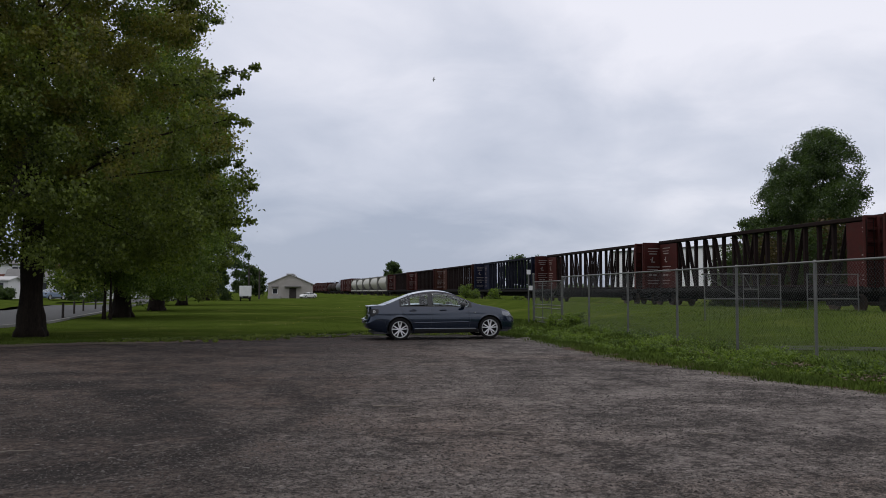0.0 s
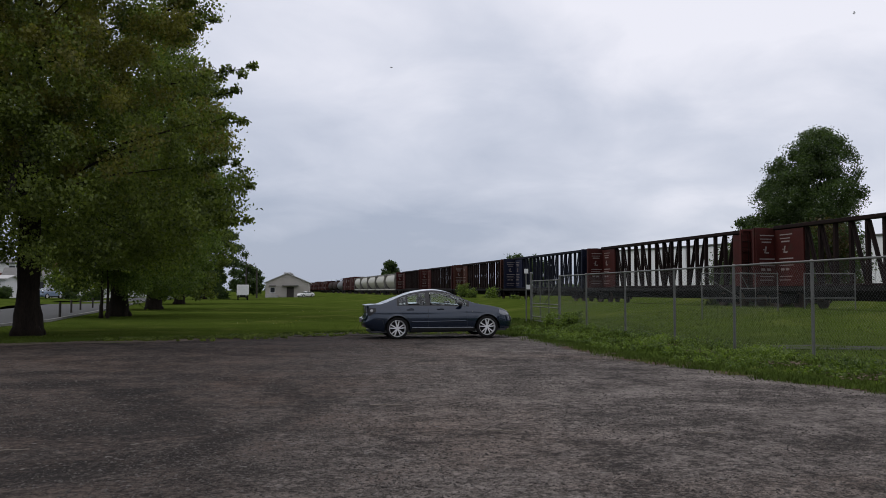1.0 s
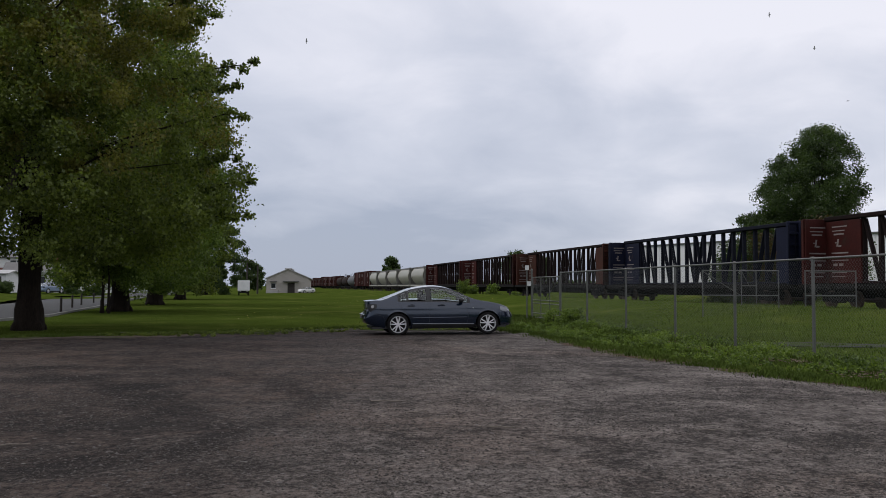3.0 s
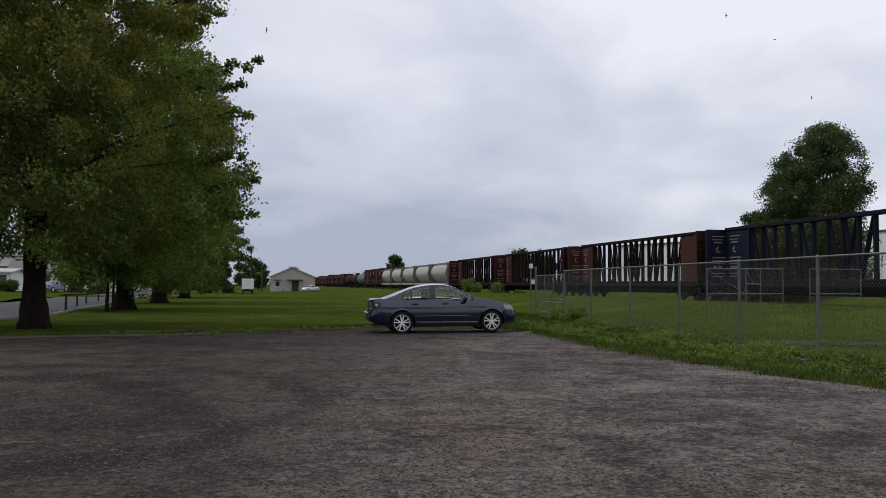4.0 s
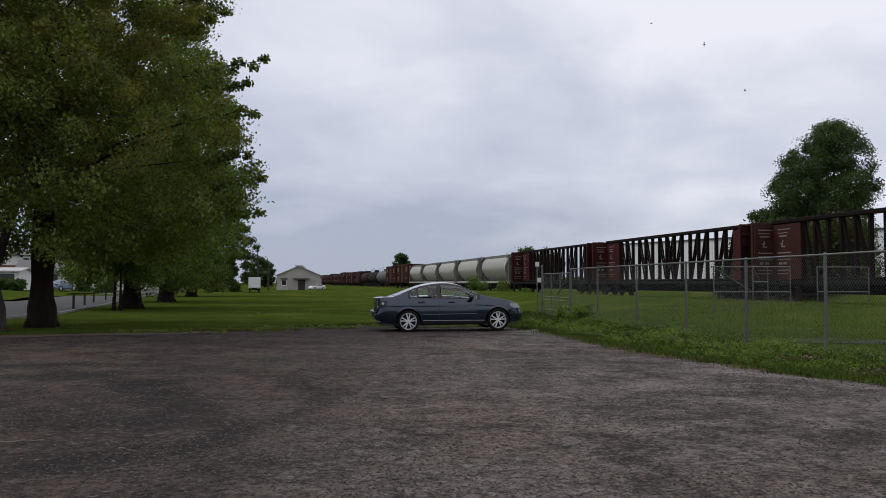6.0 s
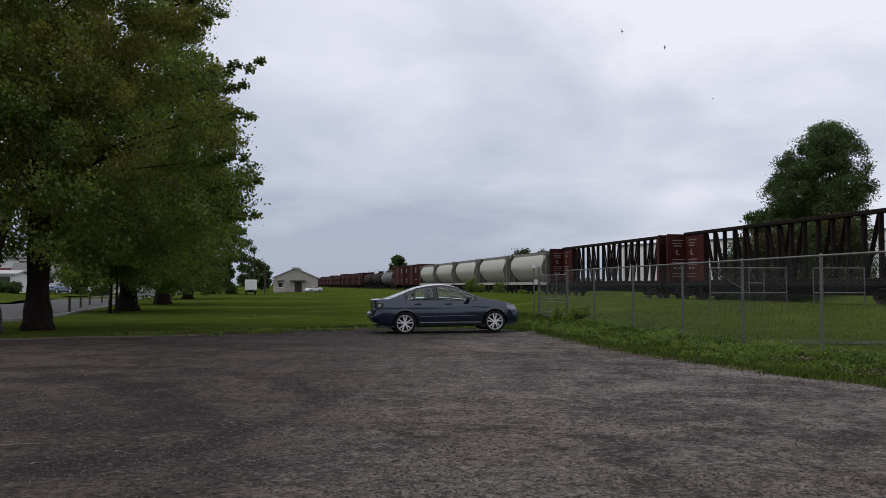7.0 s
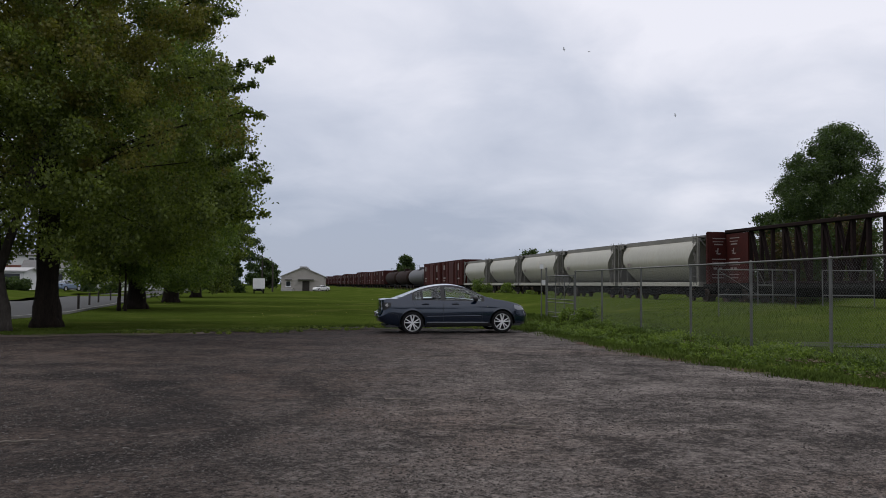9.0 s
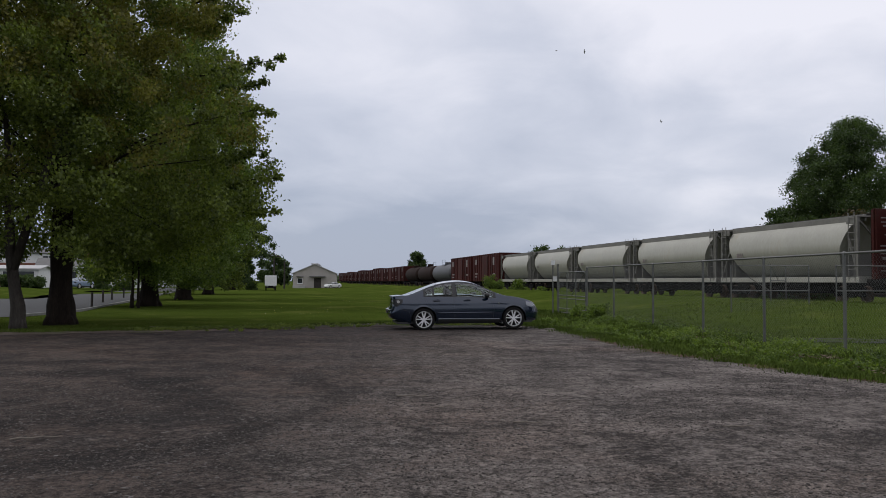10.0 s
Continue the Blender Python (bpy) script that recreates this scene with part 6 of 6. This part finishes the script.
def build_grass():
    rng = random.Random(31)
    # mown turf of the field, thinning out with distance
    spots = []
    while len(spots) < 120000:
        y = 20 + 70 * rng.random() ** 2.2
        x = rng.uniform(-0.58, 0.6) * y
        if inside_lot(x, y) and edge_distance(x, y) > rng.random() ** 3 * 0.5:
            continue
        if inside_lot(x, y, PATH) and noise.noise((x * 0.9, y * 1.6, 6.0)) > -0.1:
            continue
        if x < -15.5 and (x < -17.4 + min(0.0, -0.29 * (y - 36.5))) and y > 28.5:
            continue
        spots.append((x, y, ground_z(x, y) - 0.01, rng.uniform(0.025, 0.055)))
    blades("turf_grass", spots, "short green turf grass of the field", M_BLADE, 1, 0.011)
    # rough grass along the edge of the lot and under the fence
    spots = []
    while len(spots) < 70000:
        y = 8 + 30 * rng.random()
        fx = FENCE_A.x + FENCE_D.x / FENCE_D.y * (y - FENCE_A.y)
        x = rng.uniform(2.0, 16.0) if rng.random() < 0.45 else fx + rng.uniform(-3.2, 1.6)
        if inside_lot(x, y) or (inside_lot(x, y, PATH) and noise.noise((x * 0.9, y * 1.6, 6.0)) > -0.1):
            continue
        if edge_distance(x, y) < 0.35 and rng.random() < 0.4:
            continue
        tall = math.exp(-((x - fx) / 0.55) ** 2)
        clump = noise.noise((x * 1.3, y * 1.3, 9.0)) * 0.5 + 0.5
        spots.append((x, y, ground_z(x, y) - 0.01, (0.035 + 0.06 * clump + 0.13 * tall * clump) * rng.uniform(0.5, 1.4)))
    blades("rough_grass", spots, "uncut green grass and weeds along the fence", M_WEED, 2, 0.013)
    spots = []
    while len(spots) < 30000:               # ragged fringe where turf meets gravel
        i = rng.randrange(2, 20)
        (xa, ya), (xb, yb) = LOT[i], LOT[i + 1]
        t = rng.random()
        x, y = xa + (xb - xa) * t + rng.gauss(0.0, 0.22), ya + (yb - ya) * t + rng.gauss(0.1, 0.3)
        if noise.noise((x * 2.2, y * 2.2, 4.0)) < rng.uniform(-0.35, 0.25):
            continue
        spots.append((x, y, 0.0, rng.uniform(0.03, 0.10)))
    blades("fringe_grass", spots, "ragged grass growing into the gravel edge", M_WEED, 3, 0.013)


build_grass()


def scatter(name, spots, label, category, mat, seed, flat=0.6):
    """Small uneven lumps: squashed, skewed octahedra in one mesh."""
    rng = np.random.default_rng(seed)
    s = np.asarray(spots, float)
    n = len(s)
    unit = np.array([(1, 0, 0), (-1, 0, 0), (0, 1, 0), (0, -1, 0), (0, 0, 1), (0, 0, -1)], float)
    tri = np.array([(0, 2, 4), (2, 1, 4), (1, 3, 4), (3, 0, 4), (2, 0, 5), (1, 2, 5), (3, 1, 5), (0, 3, 5)])
    a = rng.random(n) * math.tau
    v = unit[None] * rng.uniform(0.6, 1.3, (n, 6, 1))
    v[:, :, 2] *= flat
    c, sn = np.cos(a)[:, None], np.sin(a)[:, None]
    x, y = v[:, :, 0] * c - v[:, :, 1] * sn, v[:, :, 0] * sn + v[:, :, 1] * c
    v = np.stack([x, y, v[:, :, 2]], 2) * s[:, 3][:, None, None] + s[:, None, :3]
    f = (np.arange(n)[:, None, None] * 6 + tri[None]).reshape(-1)
    me = bpy.data.meshes.new(name)
    me.vertices.add(n * 6)
    me.vertices.foreach_set("co", v.reshape(-1))
    me.loops.add(len(f))
    me.loops.foreach_set("vertex_index", f)
    me.polygons.add(n * 8)
    me.polygons.foreach_set("loop_start", np.arange(n * 8) * 3)
    me.polygons.foreach_set("loop_total", np.full(n * 8, 3))
    me.materials.append(mat)
    me.update()
    return tagged(new(name, me), label, category, kind="stuff")


def island_material(name, colours, rough=0.85):
    m = bpy.data.materials.new(name)
    m.use_nodes = True
    nt = m.node_tree
    p = nt.nodes["Principled BSDF"]
    g, r = nt.nodes.new("ShaderNodeNewGeometry"), nt.nodes.new("ShaderNodeValToRGB")
    cr = r.color_ramp
    cr.elements[0].color, cr.elements[1].color = (*colours[0], 1), (*colours[-1], 1)
    for i, c in enumerate(colours[1:-1]):
        cr.elements.new((i + 1) / (len(colours) - 1)).color = (*c, 1)
    nt.links.new(g.outputs["Random Per Island"], r.inputs[0])
    nt.links.new(r.outputs[0], p.inputs["Base Color"])
    p.inputs["Roughness"].default_value = rough
    p.inputs["Specular IOR Level"].default_value = 0.2
    return m


M_STONE = island_material("loose_stones", [(0.042, 0.036, 0.034), (0.07, 0.062, 0.056), (0.09, 0.08, 0.073), (0.125, 0.113, 0.105)])
M_DEADLEAF = island_material("dead_leaves", [(0.06, 0.04, 0.025), (0.14, 0.10, 0.07), (0.24, 0.19, 0.15)])
M_FLOWER = island_material("dandelion_heads", [(0.4, 0.33, 0.03), (0.42, 0.38, 0.1), (0.4, 0.4, 0.33)])


def build_scatter():
    rng = random.Random(77)
    spots = []
    while len(spots) < 60000:
        y = 4.2 + 21 * rng.random() ** 1.6
        x = rng.uniform(-0.62, 0.62) * y
        if not inside_lot(x, y) or noise.noise((x * 0.5, y * 0.5, 2.0)) < rng.uniform(-0.5, 0.35):
            continue
        r = 0.004 + 0.014 * rng.random() ** 3
        spots.append((x, y, 0.012 + r * 0.15, r))
    scatter("loose_gravel", spots, "loose grey and pale gravel stones", "gravel", M_STONE, 4)
    spots = []
    while len(spots) < 1500:
        s = rng.uniform(-7, 6)
        p = FENCE_A + FENCE_D * s
        x, y = p.x + rng.gauss(-0.35, 0.35), p.y + rng.gauss(0, 0.3)
        if noise.noise((x * 0.8, y * 0.8, 5.0)) < rng.uniform(-0.2, 0.2):
            continue
        spots.append((x, y, ground_z(x, y) + rng.uniform(0.02, 0.07), rng.uniform(0.025, 0.05)))
    scatter("dead_leaves", spots, "dry brown leaves caught under the fence", "leaf litter", M_DEADLEAF, 5, 0.18)
    spots = []
    while len(spots) < 170:
        y = rng.uniform(31, 75)
        x = rng.uniform(-9, 3) if rng.random() < 0.7 else rng.uniform(3, 0.5 * y)
        if noise.noise((x * 0.35, y * 0.2, 7.0)) < 0.02 or inside_lot(x, y):
            continue
        spots.append((x, y, ground_z(x, y) + rng.uniform(0.08, 0.2), rng.uniform(0.014, 0.024)))
    scatter("dandelions", spots, "scattered dandelion heads in the field", "wildflowers", M_FLOWER, 6, 0.7)


build_scatter()


def twig(x, y, length, yaw, label="dry fallen twig lying on the gravel"):
    rng = random.Random(int(x * 100))
    t = thing("twig", pose(x, y, 0.02, 0, 0, yaw), label, "twig", "fallen twigs")
    pts = [(length * (k / 5 - 0.5), rng.uniform(-0.04, 0.04), 0.006 + rng.uniform(0, 0.02)) for k in range(6)]
    part("stem", tube(bmesh.new(), pts, [0.009, 0.009, 0.008, 0.007, 0.005, 0.003], 6), M_TWIG, t)


M_TWIG = material("dry_wood", (0.2, 0.17, 0.14), (0.1, 0.085, 0.07), 0.9, 8, 60, 0.3)
for x, y, l, a in ((-3.75, 7.1, 0.42, 15), (-0.62, 9.9, 0.45, -4), (-0.28, 9.1, 0.25, 20), (0.62, 8.1, 0.35, -12), (-0.9, 8.6, 0.16, 40), (2.6, 8.0, 0.3, 8), (-8.6, 24.2, 1.6, 6), (-7.2, 24.0, 0.9, -10)):
    twig(x, y, l, a)


def bush(x, y, h, r, label, seed, leaf=0.12, count=26, per=90, mat=None):
    rng = random.Random(seed)
    z = ground_z(x, y)
    b = thing("bush", Matrix(), label, "bush", "bushes")
    cs = []
    for _ in range(count):
        a, k = rng.random() * math.tau, rng.random() ** 0.5
        hh = rng.random()
        cs.append((x + math.cos(a) * r * k * (1.1 - 0.6 * hh), y + math.sin(a) * r * k, z + 0.12 + h * 0.85 * hh))
    for i in range(5):
        c = cs[i * 3 % len(cs)]
        part("stem", tube(bmesh.new(), [(x + rng.uniform(-0.1, 0.1), y, z - 0.05), ((x + c[0]) / 2, (y + c[1]) / 2, (z + c[2]) / 2), c], [0.03, 0.02, 0.008], 5), M_BARK, b)
    leaf_cloud("foliage", cs, [0.28 * h * rng.uniform(0.6, 1.2) + 0.08 for _ in cs], per, leaf, [mat or M_LEAF], seed, b)


for i, (x, y, h, r) in enumerate(((2.5, 88.0, 1.7, 0.7), (3.3, 87.0, 1.0, 0.6), (5.4, 86.0, 1.5, 0.75), (7.6, 84.0, 0.7, 0.8))):
    bush(x, y, h, r, "green leafy bush beside the track", 60 + i, 0.14, 18, 70, M_LEAF_LIGHT)
for i, (x, y, h, r) in enumerate(((19.8, 55.0, 4.6, 1.6), (21.4, 54.0, 5.2, 1.7), (23.2, 53.5, 5.4, 1.8), (25.0, 53.5, 5.4, 1.7), (26.4, 54.0, 4.8, 1.4))):
    bush(x, y, h, r, "tall brownish shrub beneath the poplar behind the train", 120 + i, 0.15, 80, 130, M_LEAF_BROWN if i % 2 else M_LEAF_DARK)
for i, (x, y, h, r) in enumerate(((4.75, 29.6, 0.55, 0.5), (4.35, 31.0, 0.45, 0.5))):
    bush(x, y, h, r, "low leafy weeds at the foot of the fence", 80 + i, 0.07, 18, 70, M_LEAF_LIGHT)
for i, (x, y, h, r) in enumerate(((-52.6, 95.6, 1.55, 1.7), (-50.9, 95.3, 1.3, 1.2), (-54.5, 95.0, 1.5, 1.7), (-53.5, 118.0, 1.6, 1.4), (-47.5, 112.0, 1.3, 1.3))):
    bush(x, y, h, r, "clipped dark green hedge before a white house", 90 + i, 0.16, 60, 90, M_LEAF_DARK)
def weed_strip():
    """Broad-leaved weeds crowding the foot of the fence and the lot's edge."""
    rng = random.Random(404)
    cs, rs = [], []
    while len(cs) < 900:
        s = -7 + 22 * rng.random()
        p = FENCE_A + FENCE_D * s
        x, y = p.x + (rng.gauss(-0.25, 0.4) if rng.random() < 0.6 else rng.uniform(-3.0, 0.4)), p.y + rng.uniform(-0.3, 0.3)
        if inside_lot(x, y) or noise.noise((x * 0.9, y * 0.9, 12.0)) < rng.uniform(-0.35, 0.3):
            continue
        r = rng.uniform(0.07, 0.20) * (1.25 if abs(x - p.x) < 0.5 else 0.8)
        cs.append((x, y, ground_z(x, y) + r * 0.55))
        rs.append(r)
    w = tagged(new("broadleaf_weeds"), "broad-leaved green weeds crowding the fence foot", "weeds", kind="stuff")
    leaf_cloud("foliage", cs, rs, 60, 0.055, [M_LEAF_LIGHT], 405, w, flat=0.7)
    # tufts growing out of the worn ground beside the car
    cs, rs = [], []
    while len(cs) < 330:
        x, y = rng.uniform(-9.5, 1.0), rng.uniform(22.5, 28.2)
        if (x > -2.9 and y < 26.2) or not inside_lot(x, y) or edge_distance(x, y) > 2.3 * rng.random() or noise.noise((x * 0.7, y * 1.2, 21.0)) < rng.uniform(-0.2, 0.3):
            continue
        r = rng.uniform(0.05, 0.13)
        cs.append((x, y, 0.02 + r * 0.3))
        rs.append(r)
    w = tagged(new("ground_weeds"), "low weeds growing out of the worn earth", "weeds", kind="stuff")
    leaf_cloud("foliage", cs, rs, 50, 0.04, [M_LEAF], 406, w, flat=0.4)


weed_strip()
strip_mesh("worn_earth", [(-7.0, 23.6), (-5.6, 25.4), (-3.2, 27.1), (-0.5, 27.7), (1.2, 27.2), (0.6, 26.2), (-1.6, 25.9), (-3.2, 25.2), (-5.0, 24.0)], 0.022, M_EARTH, "dark damp earth worn through the grass", "earth", jag=0.5, step=0.35)
strip_mesh("path", PATH, 0.02, M_PATH, "cracked grey asphalt path behind the fence", "path", 0.25, 0.5, True)


# ---------------------------------------------------------------- birds
M_BIRD = material("gull_feathers", (0.42, 0.42, 0.43), (0.22, 0.22, 0.23), 0.8, 4, 30, 0.1)
FLIGHTS = [
    [(0.0, -1.5, 135.4, 36.8), (1.0, -8.2, 134.8, 38.5), (2.5, -18.7, 133.0, 40.8), (4.5, -32.4, 129.7, 42.9), (6.0, -42.1, 126.5, 44.1), (8.0, -51.9, 122.4, 45.3), (10.0, -63.6, 116.6, 45.8)],
    [(0.0, 75.3, 133.3, 47.7), (2.5, 60.8, 140.1, 49.0), (4.5, 46.1, 145.4, 49.6), (5.5, 39.1, 147.6, 49.3), (7.5, 29.6, 150.3, 47.7), (9.0, 20.1, 152.4, 45.8), (10.0, 16.7, 153.1, 44.9)],
    [(0.0, 80.7, 133.4, 37.5), (2.5, 67.8, 139.2, 41.9), (4.5, 54.6, 143.9, 45.1), (5.5, 48.5, 146.2, 44.7), (7.5, 36.2, 149.6, 45.1), (9.0, 24.7, 151.9, 45.2), (10.0, 21.9, 152.5, 44.5)],
    [(0.0, 89.9, 141.0, 31.9), (2.5, 77.5, 147.4, 35.4), (4.5, 65.0, 152.9, 37.2), (5.5, 58.9, 155.1, 38.6), (7.5, 49.3, 158.8, 37.0), (9.0, 43.1, 160.9, 35.2), (10.0, 38.4, 162.5, 33.3)],
]


def gull(rows, seed):
    b = thing("bird", Matrix(), "grey gull gliding against the clouds", "bird", "gulls")
    bm = bmesh.new()
    lathe(bm, [(-0.24, 0.01), (-0.16, 0.05), (0.0, 0.075), (0.12, 0.06), (0.18, 0.035), (0.22, 0.038), (0.26, 0.02), (0.30, 0.004)], "x", 10)
    part("body", bm, M_BIRD, b, smooth=True)
    for s in (-1, 1):
        bm = bmesh.new()
        out = [(0.10, 0.05, 0.02), (0.14, 0.30, 0.10), (0.04, 0.62, 0.05), (-0.05, 0.60, 0.05), (0.0, 0.30, 0.09), (-0.06, 0.05, 0.02)]
        up, dn = [bm.verts.new((x, s * y, z + 0.008)) for x, y, z in out], [bm.verts.new((x, s * y, z - 0.008)) for x, y, z in out]
        for q in ((0, 1, 4, 5), (1, 2, 3, 4)):
            bm.faces.new([up[i] for i in q])
            bm.faces.new([dn[i] for i in q][::-1])
        for i in range(6):
            bm.faces.new((up[i], up[(i + 1) % 6], dn[(i + 1) % 6], dn[i]))
        bmesh.ops.recalc_face_normals(bm, faces=bm.faces[:])
        part("wing", bm, M_BIRD, b)
    keys = []
    for k, (t, x, y, z) in enumerate(rows):
        nxt, prv = rows[min(k + 1, len(rows) - 1)], rows[max(k - 1, 0)]
        yaw = math.degrees(math.atan2(nxt[2] - prv[2], nxt[1] - prv[1]))
        keys.append((t, pose(x, y, z, (25, -20, 30)[(k + seed) % 3], 0, yaw)))
    BIRDS.append((b, keys))


for i, rows in enumerate(FLIGHTS):
    gull(rows, i)


def far_woods():
    """The low line of trees and scrub on the horizon."""
    rng = random.Random(9)
    cs, rs = [], []
    for _ in range(420):
        x = rng.uniform(-330, 260)
        y = 560 - 0.23 * x + rng.uniform(-15, 15)
        h = 4.0 + 3.5 * (0.5 + 0.5 * noise.noise((x * 0.03, 1.0, 0.0))) * rng.random()
        cs.append((x, y, ground_z(x, y) + h * 0.5))
        rs.append(h * 0.75)
    w = tagged(new("far_woods"), "dark low woods along the horizon", "woods", kind="stuff")
    leaf_cloud("foliage", cs, rs, 60, 1.6, [M_LEAF_DARK], 300, w)


far_woods()

motions()
